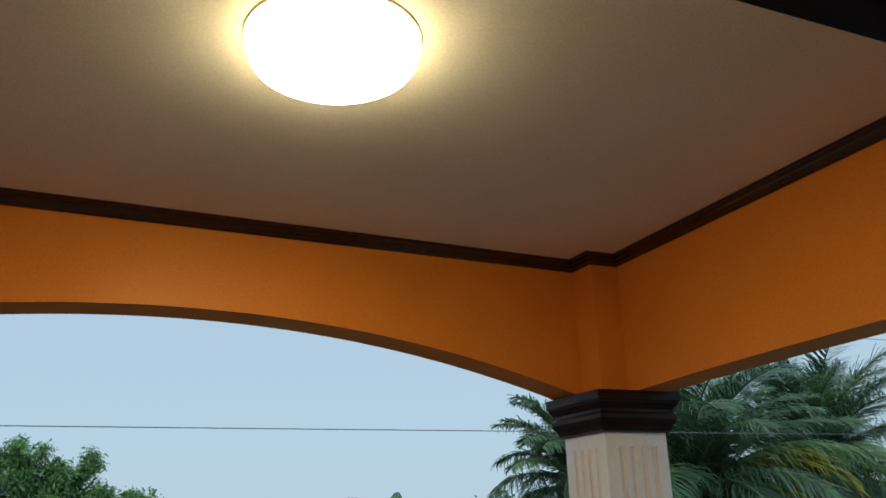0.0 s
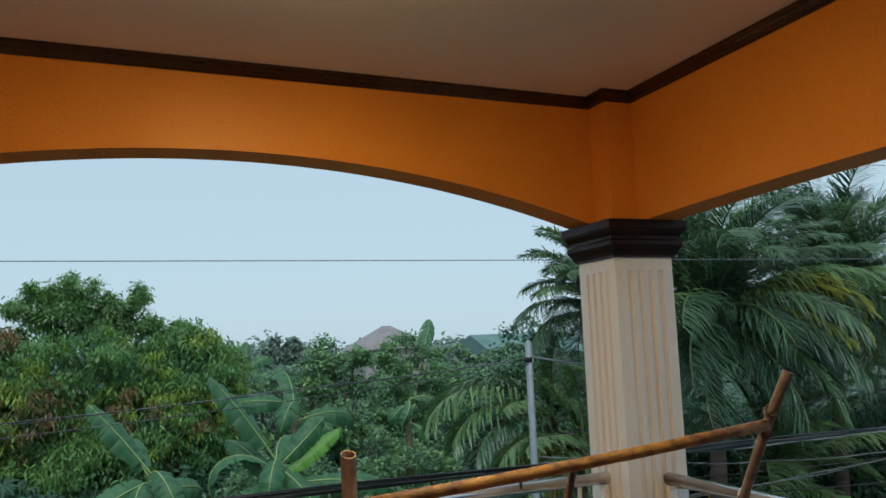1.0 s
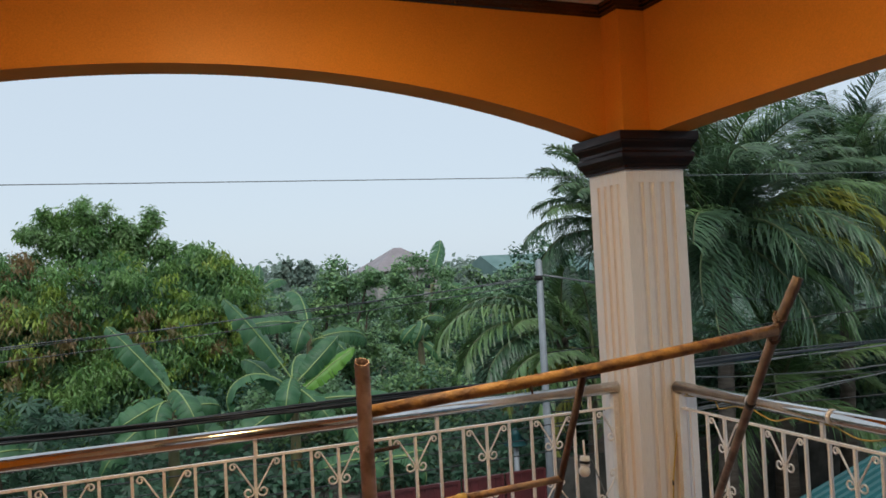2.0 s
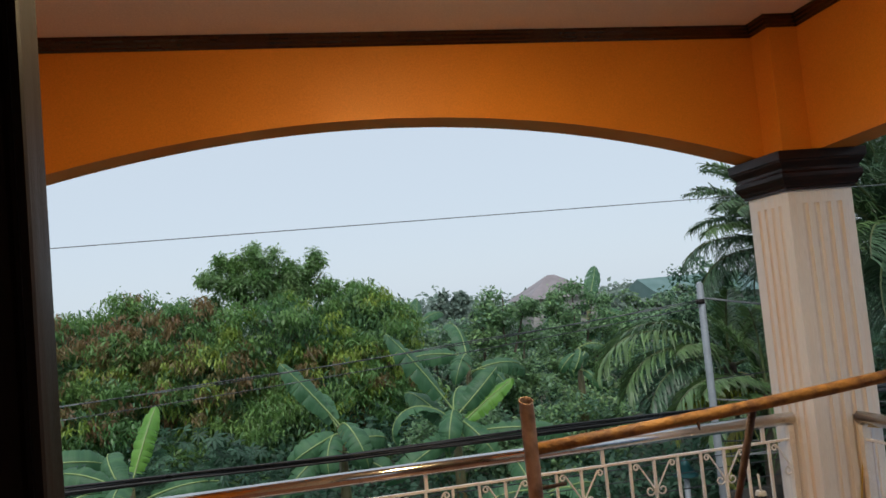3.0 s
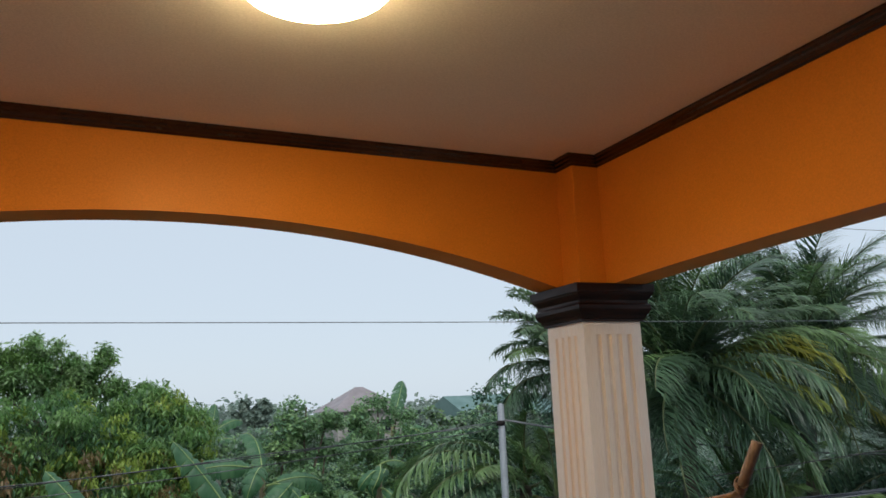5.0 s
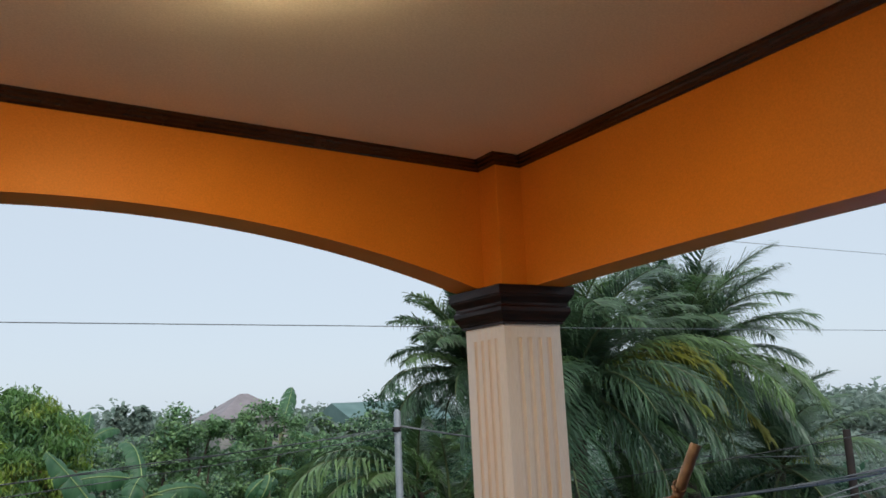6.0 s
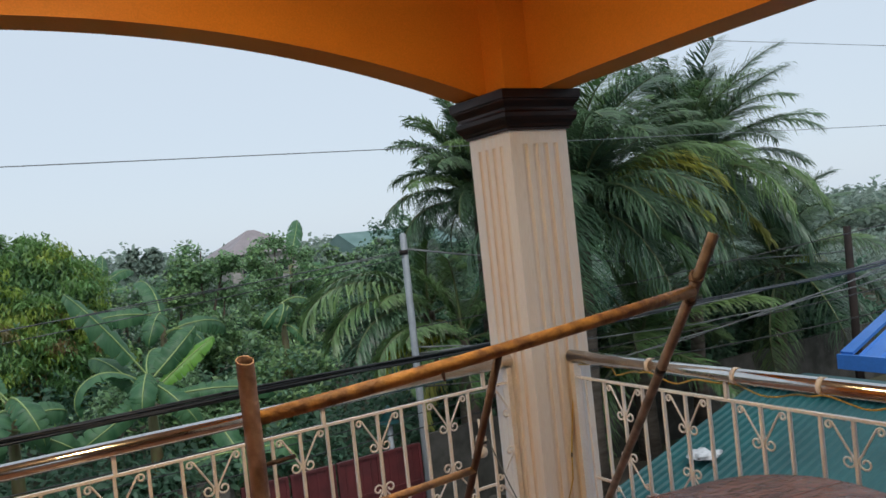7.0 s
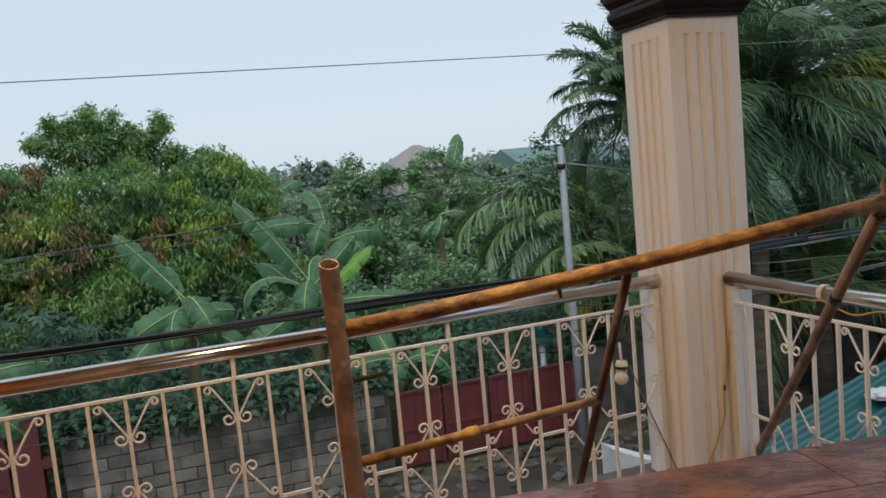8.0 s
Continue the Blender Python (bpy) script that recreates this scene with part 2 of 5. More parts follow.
def boxed(*a, **k):
    return box(bmesh.new(), *a, **k)


def tube(bm, pts, r, seg=10, caps=True, hollow=0.0):
    """A round rod along points; r is one radius or one for each point."""
    pts = [Vector(p) for p in pts]
    rs = r if isinstance(r, (list, tuple)) else [r] * len(pts)
    way = (pts[1] - pts[0]).normalized()
    side = way.orthogonal().normalized()
    rings = []
    for i, p in enumerate(pts):
        d = (pts[min(i + 1, len(pts) - 1)] - pts[max(i - 1, 0)]).normalized()
        side = (side - d * side.dot(d)).normalized()
        up = d.cross(side)
        rings.append([bm.verts.new(p + (side * math.cos(a) + up * math.sin(a)) * rs[i]) for a in (2 * math.pi * k / seg for k in range(seg))])
    for a, b in zip(rings, rings[1:]):
        for k in range(seg):
            f = bm.faces.new((a[k], a[(k + 1) % seg], b[(k + 1) % seg], b[k]))
            f.smooth = True
    if caps:
        bm.faces.new(rings[0][::-1])
        bm.faces.new(rings[-1])
    return bm


def rod(*a, **k):
    return tube(bmesh.new(), *a, **k)


def extrude_profile(bm, path, profile, z):
    """A moulding: a profile of (inward, up) points swept along a level path with mitred corners; inward is to the path's right."""
    path = [Vector(p) for p in path]
    rings = []
    for i, p in enumerate(path):
        a = (p - path[i - 1]).normalized() if i else None
        b = (path[i + 1] - p).normalized() if i + 1 < len(path) else None
        na, nb = (Vector((d.y, -d.x)) if d else None for d in (a, b))
        n = (na + nb) / (1 + na.dot(nb)) if na and nb else (na or nb)
        rings.append([bm.verts.new((p.x + n.x * d, p.y + n.y * d, z + u)) for d, u in profile])
    k = len(profile)
    for a, b in zip(rings, rings[1:]):
        for j in range(k):
            bm.faces.new((a[j], a[(j + 1) % k], b[(j + 1) % k], b[j]))
    bm.faces.new(rings[0])
    bm.faces.new(rings[-1][::-1])
    return bm


def prism(bm, outline, z0, z1, bevel=0.0):
    low = [bm.verts.new((x, y, z0)) for x, y in outline]
    top = [bm.verts.new((x, y, z1)) for x, y in outline]
    n = len(outline)
    bm.faces.new(low[::-1])
    cap = bm.faces.new(top)
    for i in range(n):
        bm.faces.new((low[i], low[(i + 1) % n], top[(i + 1) % n], top[i]))
    if bevel:
        bmesh.ops.bevel(bm, geom=list(cap.edges), offset=bevel, segments=2, profile=0.6, affect="EDGES")
    return bm


def structure(name, bm, material, label, smooth=False):
    return tagged(part(name, bm, material, None, label, smooth), label, name.split("_")[0], kind="structure")


# ---- the balcony and the room behind it ----
CX, CY, CW = 2.16, 2.97, 0.36          # corner column: inner corner and width
BEAM_Y, BEAM_X = 3.13, 2.325           # inner faces of the two beams
CEIL = 3.01
DOOR_Y, DOOR_X, DOOR_Z = 0.42, -0.610, 2.527
GROUND = -3.4
SKEW = radians(2.4)                    # the street side is not quite square to the rest


def arched_beam(name, label, along, start, end, inner, outer, crown_at, crown, radius):
    """A beam with a shallow arched soffit, along x or along y."""
    bm, steps = bmesh.new(), 48
    cols = []
    for i in range(steps + 1):
        s = start + (end - start) * i / steps
        low = crown - (s - crown_at) ** 2 / (2 * radius)
        row = []
        for across, z in ((inner, low), (outer, low), (outer, CEIL), (inner, CEIL)):
            row.append(bm.verts.new((s, across, z) if along == "x" else (across, s, z)))
        cols.append(row)
    for a, b in zip(cols, cols[1:]):
        for k in range(4):
            bm.faces.new((a[k], a[(k + 1) % 4], b[(k + 1) % 4], b[k]))
    bm.faces.new(cols[0])
    bm.faces.new(cols[-1][::-1])
    if along == "x":
        bmesh.ops.rotate(bm, verts=bm.verts, cent=(CX, inner, 0), matrix=Matrix.Rotation(SKEW, 3, "Z"))
    return structure(name, bm, ORANGE, label)


arched_beam("beam_front", "orange painted beam with a wide shallow arch", "x", -1.76, CX + 0.02, BEAM_Y, 3.335, 0.20, 2.604, 6.3)
arched_beam("beam_side", "orange painted beam with a nearly flat arch", "y", 0.57, CY, BEAM_X, 2.525, 1.20, 2.342, 40.0)
for nm, x0 in (("beam_block_1", CX), ("beam_block_2", -2.12)):
    structure(nm, boxed(x0, x0 + CW, CY - (0.16 if x0 < 0 else 0), CY + CW - (0.16 if x0 < 0 else 0), 2.31, CEIL, bevel=0.006), ORANGE, "orange painted block over the column")


def fluted_outline(w, depth, n=4, half=0.0150):
    """A square outline with round grooves on every side; True marks the groove points."""
    pts = []
    for side in range(4):
        run = [(0.0, 0.0, False)]
        for k in range(n):
            c = w * (0.25 + 0.177 * k)
            for j in range(7):
                a = math.pi * j / 6
                run.append((c - half * math.cos(a), depth * math.sin(a), True))
        for s, d, g in run:
            x, y = [(s, d), (w - d, s), (w - s, w - d), (d, w - s)][side]
            pts.append((x, y, g))
    return pts


def column(x, y, label):
    root = thing("column", label, "column", (x, y, 0), group="porch columns")
    outline = fluted_outline(CW, 0.011)
    bm = bmesh.new()
    low = [bm.verts.new((px, py, 0.0)) for px, py, g in outline]
    top = [bm.verts.new((px, py, 2.045)) for px, py, g in outline]
    n = len(outline)
    for i in range(n):
        j = (i + 1) % n
        f = bm.faces.new((low[i], low[j], top[j], top[i]))
        f.material_index = 1 if outline[i][2] and outline[j][2] and (i % 29) % 7 != 0 else 0
    bm.faces.new(low[::-1])
    bm.faces.new(top)
    part("shaft", bm, [CREAM, STAIN], root, "cream paint streaked with orange drips in the flutes")
    part("shaft_top", boxed(0, CW, 0, CW, 2.045, 2.125), CREAM, root)
    bm = bmesh.new()
    prof = [(0.0, 2.112), (0.014, 2.112), (0.014, 2.124), (0.022, 2.128), (0.026, 2.142), (0.040, 2.160), (0.046, 2.176), (0.046, 2.196), (0.036, 2.208),
            (0.036, 2.222), (0.044, 2.236), (0.056, 2.252), (0.058, 2.262), (0.064, 2.264), (0.064, 2.308), (0.0, 2.312)]
    rings = [[bm.verts.new(v) for v in ((-d, -d, z), (CW + d, -d, z), (CW + d, CW + d, z), (-d, CW + d, z))] for d, z in prof]
    for a, b in zip(rings, rings[1:]):
        for k in range(4):
            bm.faces.new((a[k], a[(k + 1) % 4], b[(k + 1) % 4], b[k]))
    bm.faces.new(rings[0][::-1])
    bm.faces.new(rings[-1])
    part("capital", bm, VARNISH, root, "dark varnished stepped wooden capital")
    return root


column(CX, CY, "cream fluted square column with orange drip stains and dark capital")
column(-2.12, CY - 0.16, "cream fluted square column with dark capital at the balcony end")

MOULD = [(0, 0), (0.008, 0), (0.012, 0.008), (0.022, 0.012), (0.026, 0.024), (0.036, 0.030), (0.040, 0.040), (0.048, 0.044), (0.048, 0.056), (0, 0.056)]
structure("trim_ceiling", extrude_profile(bmesh.new(), [(CX - 3.92 * math.cos(SKEW), BEAM_Y - 3.92 * math.sin(SKEW)), (CX, BEAM_Y), (CX, CY), (BEAM_X, CY), (BEAM_X, 0.57)], MOULD, 2.954), CORNICE,
          "dark varnished stepped cornice under the ceiling")
structure("ceiling", boxed(-2.2, 2.75, 0.57, 3.5, CEIL, 3.16), CEILING, "plain off-white plastered balcony ceiling")
structure("ceiling_room", boxed(-2.8, 3.4, -3.6, 0.418, 2.80, 2.95), CEILING, "plain plastered room ceiling")
structure("floor_room", boxed(-2.8, 3.4, -3.6, 0.57, -0.15, 0.0), TILE, "brown tiled room floor")
# Unseen opening added in the back wall to bring daylight onto the jamb.
bm = boxed(-2.8, -0.9, -3.75, -3.6, -0.15, 2.95)
for x0, x1, z0, z1 in ((0.7, 3.4, -0.15, 2.95), (-0.9, 0.7, -0.15, 0.9), (-0.9, 0.7, 2.2, 2.95)):
    box(bm, x0, x1, -3.75, -3.6, z0, z1)
structure("wall_room_back", bm, ROOM, "plain cream room wall with an added unseen opening for daylight")
structure("wall_room_left", boxed(-2.95, -2.8, -3.75, 0.57, -0.15, 2.95), ROOM, "plain cream room wall")
structure("wall_room_right", boxed(3.4, 3.55, -3.75, 0.57, -0.15, 2.95), ROOM, "plain cream room wall")
structure("wall_house_left", boxed(-2.8, DOOR_X - 0.097, 0.42, 0.57, 0, CEIL), ROOM, "cream wall beside the wide doorway")
structure("wall_house_right", boxed(2.05, 3.4, 0.42, 0.57, 0, CEIL), ROOM, "cream wall beside the wide doorway")
structure("wall_house_over", boxed(DOOR_X - 0.097, 2.05, 0.42, 0.57, DOOR_Z + 0.097, CEIL), ROOM, "cream wall over the wide doorway")
structure("wall_balcony_end", boxed(-2.32, -2.2, 0.57, 3.33, -0.15, CEIL), ORANGE, "orange painted end wall of the balcony")
structure("wall_below", boxed(-2.8, 2.5, 0.42, 3.3, GROUND, -0.16), PLASTER, "plain plastered storey under the balcony")
structure("wall_house_side", boxed(2.5, 3.4, -3.75, 0.42, GROUND, -0.16), PLASTER, "plain plastered storey under the room")

frame_root = tagged(new("door_1"), "open dark brown varnished wooden door frame", "door", kind="structure")
CASING = [(-0.114, 0.0), (-0.114, 0.024), (-0.106, 0.030), (-0.026, 0.030), (-0.022, 0.022), (-0.016, 0.022), (-0.012, 0.032), (-0.002, 0.030), (0.0, 0.022), (0.0, -0.05), (-0.095, -0.05), (-0.095, 0.0)]
bm = bmesh.new()
for zz in (0.0, 1.2, DOOR_Z + 0.114):
    ring = [bm.verts.new((DOOR_X + a, DOOR_Y - b, zz)) for a, b in CASING]
    if zz:
        for k in range(len(ring)):
            bm.faces.new((last[k], last[(k + 1) % len(ring)], ring[(k + 1) % len(ring)], ring[k]))
    else:
        bm.faces.new(ring)
    last = ring
bm.faces.new(last[::-1])
part("jamb", bm, JAMB, frame_root)
bm = bmesh.new()
for xx in (DOOR_X + 0.002, 1.93):
    ring = [bm.verts.new((xx, DOOR_Y - b, DOOR_Z - a)) for a, b in CASING]
    if xx > 0:
        for k in range(len(ring)):
            bm.faces.new((last[k], last[(k + 1) % len(ring)], ring[(k + 1) % len(ring)], ring[k]))
    else:
        bm.faces.new(ring)
    last = ring
bm.faces.new(last[::-1])
part("head", bm, JAMB, frame_root)
part("jamb", boxed(1.932, 2.06, 0.39, 0.565, 0, DOOR_Z + 0.114, bevel=0.004), JAMB, frame_root)

# balcony floor: slab, then tiles with grout between them
structure("floor_slab", boxed(-2.2, 2.62, 0.57, 3.42, -0.155, -0.012), GROUT, "grouted slab edge under the balcony tiles")

# ---- ceiling lamp ----
lamp = thing("ceiling_lamp", "round lit drum ceiling lamp with warm white diffuser", "ceiling lamp", (0.385, 1.535, CEIL))
bm = bmesh.new()
R = 0.241
prof = [(0.0, -0.104), (0.10, -0.101), (0.17, -0.097), (0.205, -0.089), (0.220, -0.080), (0.226, -0.068)]
rings = [[bm.verts.new((r * math.cos(a), r * math.sin(a), z)) for a in (2 * math.pi * k / 48 for k in range(48))] for r, z in prof[1:]]
mid = bm.verts.new((0, 0, prof[0][1]))
for k in range(48):
    bm.faces.new((mid, rings[0][k], rings[0][(k + 1) % 48]))
    for a, b in zip(rings, rings[1:]):
        bm.faces.new((a[k], a[(k + 1) % 48], b[(k + 1) % 48], b[k]))
bm.faces.new(rings[-1])
part("diffuser", bm, lamp_glass, lamp, "glowing warm white diffuser", smooth=True)
bm = bmesh.new()
rings = [[bm.verts.new((q * math.cos(a), q * math.sin(a), z)) for a in (2 * math.pi * k / 48 for k in range(48))] for q, z in ((0.222, -0.066), (0.230, -0.067), (0.237, -0.040), (R, -0.008), (0.225, -0.008))]
for k in range(48):
    for a, b in zip(rings, rings[1:]):
        bm.faces.new((a[k], a[(k + 1) % 48], b[(k + 1) % 48], b[k]))
part("side_band", bm, lamp_side, lamp, "softly lit frosted side band", smooth=True)
bm = bmesh.new()
bmesh.ops.create_cone(bm, cap_ends=True, segments=48, radius1=0.243, radius2=0.246, depth=0.006, matrix=Matrix.Translation((0, 0, -0.004)))
part("base_plate", bm, CREAMRIM, lamp, "thin cream base ring on the ceiling")


# ---- railings ----
def scroll(pts_end, turn, size, start, n=18):
    """Points of a line that ends in a curl: from start to pts_end, then a spiral."""
    s, e = Vector(start), Vector(pts_end)
    d = (e - s).normalized()
    nrm = Vector((-d.y, d.x)) * turn
    pts = [s, s.lerp(e, 0.5), e]
    centre, v = e + nrm * size, -nrm * size
    for k in range(1, n + 1):
        a = turn * k / n * math.radians(400)
        shrink = 1 - 0.62 * k / n
        w = Vector((v.x * math.cos(a) - v.y * math.sin(a), v.x * math.sin(a) + v.y * math.cos(a))) * shrink
        pts.append(centre + w)
    return pts


STEP = 0.128


def scroll_mesh(name, line):
    return mesh_of(name, rod([(p.x, 0, p.y) for p in line], 0.0046, seg=6), IRON, True)


def double_scroll(low, high, k_low, k_high, s_low, s_high):
    """A bar with a curl at both ends."""
    a = scroll(high, k_high, s_high, low)
    b = scroll(low, k_low, s_low, high)
    return list(reversed(b[3:])) + [Vector(low), Vector(high)] + a[3:]


SCROLLS = [scroll_mesh("scroll", double_scroll((0.011, 0.712), (0.082, 0.828), 1, -1, 0.0255, 0.0165)),
           scroll_mesh("scroll", double_scroll((0.092, 0.376), (0.011, 0.486), 1, -1, 0.0165, 0.0255)),
           scroll_mesh("scroll", double_scroll((0.011, 0.222), (0.092, 0.336), 1, -1, 0.0255, 0.0165))]
BAL = mesh_of("baluster", boxed(-0.0065, 0.0065, -0.0065, 0.0065, 0.03, 0.846), IRON)
MIDBAR = mesh_of("mid_bar", boxed(0, STEP, -0.005, 0.005, 0.349, 0.362), IRON)
STUB = mesh_of("stub", boxed(-0.008, 0.008, -0.008, 0.008, 0.858, 0.93), IRON)


def railing(label, at, turn, length, first, motif, stubs, posts):
    """A railing along its own x; first baluster and first scroll motif are indices of STEP from its start."""
    root = thing("railing", label, "railing", at, group="balcony railings")
    root.rotation_euler.z = turn
    part("handrail", rod([(0.0, 0, 0.957), (length * 0.5, 0, 0.957), (length, 0, 0.957)], 0.0315, seg=24), STEEL, root, "wet stainless steel handrail tube")
    part("top_bar", boxed(0.0, length, -0.009, 0.009, 0.846, 0.858, bevel=0.002), IRON, root)
    part("bottom_bar", boxed(0.0, length, -0.009, 0.009, 0.02, 0.032, bevel=0.002), IRON, root)
    k = 0
    while first + k * STEP < length - 0.01:
        s = first + k * STEP
        o = part("baluster", BAL, None, root)
        o.location.x = s
        if k % 3 == motif:
            for me in SCROLLS:
                for flip in (1, -1):
                    if -0.02 < s + flip * 0.12 < length + 0.02:
                        c = part("scroll", me, None, root)
                        c.location.x, c.scale.x = s, flip
        if k % 3 == (motif + 1) % 3:
            c = part("mid_bar", MIDBAR, None, root)
            c.location.x = s
        k += 1
    rr = random.Random(int(length * 100))
    bm = bmesh.new()
    for k in range(int(length * 46)):
        bmesh.ops.create_icosphere(bm, subdivisions=1, radius=rr.uniform(0.0022, 0.0042), matrix=Matrix.Translation((rr.uniform(0.02, length - 0.02), rr.uniform(-0.008, 0.002), 0.8445)))
    for k in range(int(length * 12)):
        bmesh.ops.create_icosphere(bm, subdivisions=1, radius=rr.uniform(0.0022, 0.004), matrix=Matrix.Translation((rr.uniform(0.02, length - 0.02), rr.uniform(-0.006, 0.006), 0.9245)))
    tagged(part("water_drop", bm, DROP, root, smooth=True), kind="stuff")
    for s in stubs:
        o = part("stub", STUB, None, root)
        o.location.x = s
    for s in posts:
        part("end_post", boxed(s - 0.016, s + 0.016, -0.022, 0.022, 0.0, 0.925, bevel=0.003), IRON, root)
    return root


railing("cream scrolled iron railing with wet stainless handrail, along the street", (CX - 3.92 * math.cos(SKEW), 3.17 - 3.92 * math.sin(SKEW), 0), SKEW, 3.92, 0.054, 0, (1.98, 2.86, 3.74), (3.895,))
side_rail = railing("cream scrolled iron railing with wet stainless handrail, beside the teal roof", (2.40, 2.97, 0), radians(-90), 2.40, 0.104, 2, (0.97, 1.86), (0.024,))


# ---- things on the balcony ----
# pipe frame of rusty scaffold tube
P_POST, P_END = Vector((0.382, 1.734, 1.236)), Vector((1.744, 1.522, 1.388))
S_TOP, S_LOW = P_POST.lerp(P_END, 0.505), Vector((1.127, 1.931, 0.889))
frame_thing = thing("pipe_frame", "rusty steel scaffold pipe frame lashed with wire, standing by the railing", "scaffold frame", (0.382, 1.734, 0))
base = Vector((0.382, 1.734, 0))


def rel(p):
    return Vector(p) - base


def hollow_pipe(pts, r, deep=0.09):
    """A pipe with an open upper end."""
    bm = rod([rel(p) for p in pts], r, seg=18, caps=False)
    a, b = rel(pts[-1]), rel(pts[-2])
    tube(bm, [a, a + (b - a).normalized() * deep], r * 0.86, seg=18, caps=False)
    d = (a - b).normalized()
    side = d.orthogonal().normalized()
    up = d.cross(side)
    for k in range(18):
        t0, t1 = 2 * math.pi * k / 18, 2 * math.pi * (k + 1) / 18
        bm.faces.new([bm.verts.new(a + (side * math.cos(t) + up * math.sin(t)) * q) for t, q in ((t0, r), (t1, r), (t1, r * 0.86), (t0, r * 0.86))])
    return bm


post_bm = hollow_pipe([(0.382, 1.734, 0), (0.381, 1.732, 0.7), (0.372, 1.722, 1.391)], 0.0225, 0.5)
for v in post_bm.verts:
    if v.co.z > 1.385:
        v.co.z += (v.co.y + 0.012) * 0.42 - 0.003
part("post", post_bm, RUST, frame_thing, "red-brown rusted upright pipe")
foot = P_END + (Vector((1.925, 1.874, 1.074)) - P_END) * 4.28
part("leg", hollow_pipe([foot, P_END.lerp(foot, 0.5), P_END, (1.796, 1.463, 1.560)], 0.0178), RUST_LEG, frame_thing, "slanting rusted pipe leg")
bar = [P_POST.lerp(P_END, k / 6) + Vector((0, 0, -0.008 * math.sin(math.pi * k / 6))) for k in range(7)]
part("top_bar", rod([rel(p) for p in bar], 0.0190, seg=18), RUST_BRIGHT, frame_thing, "bright orange rusted crossbar pipe")
s_foot = S_TOP + (S_LOW - S_TOP) * 3.15
part("brace", rod([rel(S_TOP), rel(S_LOW), rel(s_foot)], 0.0122, seg=14), RUST_DARK, frame_thing, "thin dark rusted brace pipe")
LUMP_AT = Vector((0.385, 1.738, 0.925)).lerp(S_LOW, 0.42)
part("putty_lump", rod([rel(LUMP_AT - Vector((0.020, 0, 0.002))), rel(LUMP_AT), rel(LUMP_AT + Vector((0.024, 0.004, 0.004)))], [0.0135, 0.0175, 0.013], seg=10), PUTTY, frame_thing, "pale yellow putty lump")
part("lower_bar", rod([rel((0.385, 1.738, 0.925)), rel(S_LOW)], 0.0122, seg=14), RUST_BRIGHT, frame_thing)


def binding(parent, at, way, r, mtl, turns=3, name="wire_tie"):
    at, way = Vector(at), Vector(way).normalized()
    side = way.orthogonal().normalized()
    up = way.cross(side)
    n, thin = turns * 12, 0.0022 if name == "wire_loop" else 0.0034
    pts = [at + way * (0.010 * turns * (k / n - 0.5)) + (side * math.cos(k * math.pi / 6) + up * math.sin(k * math.pi / 6)) * r for k in range(n + 1)]
    part(name, rod(pts, thin, seg=6), mtl, parent)


leg_way = P_END - foot
binding(frame_thing, rel(P_END) + Vector((0.010, -0.010, 0.040)), leg_way, 0.0205, RUST_DARK, 3)
binding(frame_thing, rel(P_END) - leg_way.normalized() * 0.045, leg_way, 0.0205, RUST_DARK, 2)
part("tape_band", rod([rel(P_END.lerp(foot, 0.225)), rel(P_END.lerp(foot, 0.242))], 0.0189, seg=16), BLACKTAPE, frame_thing, "black tape band")
part("bent_nail", rod([rel(P_POST.lerp(P_END, 0.37)) + Vector((0, -0.010, -0.014)), rel(P_POST.lerp(P_END, 0.37)) + Vector((0.004, -0.012, -0.044))], [0.007, 0.003], seg=8), RUST_DARK, frame_thing)
part("stub_pipe", rod([rel((0.40, 1.73, 1.118)), rel((0.475, 1.725, 1.124))], 0.006, seg=10), RUST_DARK, frame_thing)

# table top of wet boards with round corners
TU, TV = Vector((0.9864, -0.1642)), Vector((0.1642, 0.9864))
U0, U1, V0, V1, TR = 0.13, 1.907, 1.02, 1.944, 0.33
table = thing("table", "wet brown wooden table with rounded corners and glossy boards", "table", (0, 0, 0))
table.matrix_world = Matrix(((TU.x, TV.x, 0, 0), (TU.y, TV.y, 0, 0), (0, 0, 1, 0), (0, 0, 0, 1)))
table_outline = []
for cu, cv, a0 in ((U1 - TR, V1 - TR, 0), (U0 + TR, V1 - TR, 90), (U0 + TR, V0 + TR, 180), (U1 - TR, V0 + TR, 270)):
    for k in range(13):
        a = radians(a0 + 7.5 * k)
        table_outline.append((cu + TR * math.cos(a), cv + TR * math.sin(a)))


def clip(poly, axis, limit, keep_less):
    out = []
    for i, p in enumerate(poly):
        q = poly[(i + 1) % len(poly)]
        pin, qin = ((p[axis] <= limit) == keep_less or p[axis] == limit), ((q[axis] <= limit) == keep_less or q[axis] == limit)
        if pin:
            out.append(p)
        if pin != qin:
            f = (limit - p[axis]) / (q[axis] - p[axis])
            out.append((p[0] + (q[0] - p[0]) * f, p[1] + (q[1] - p[1]) * f))
    return out


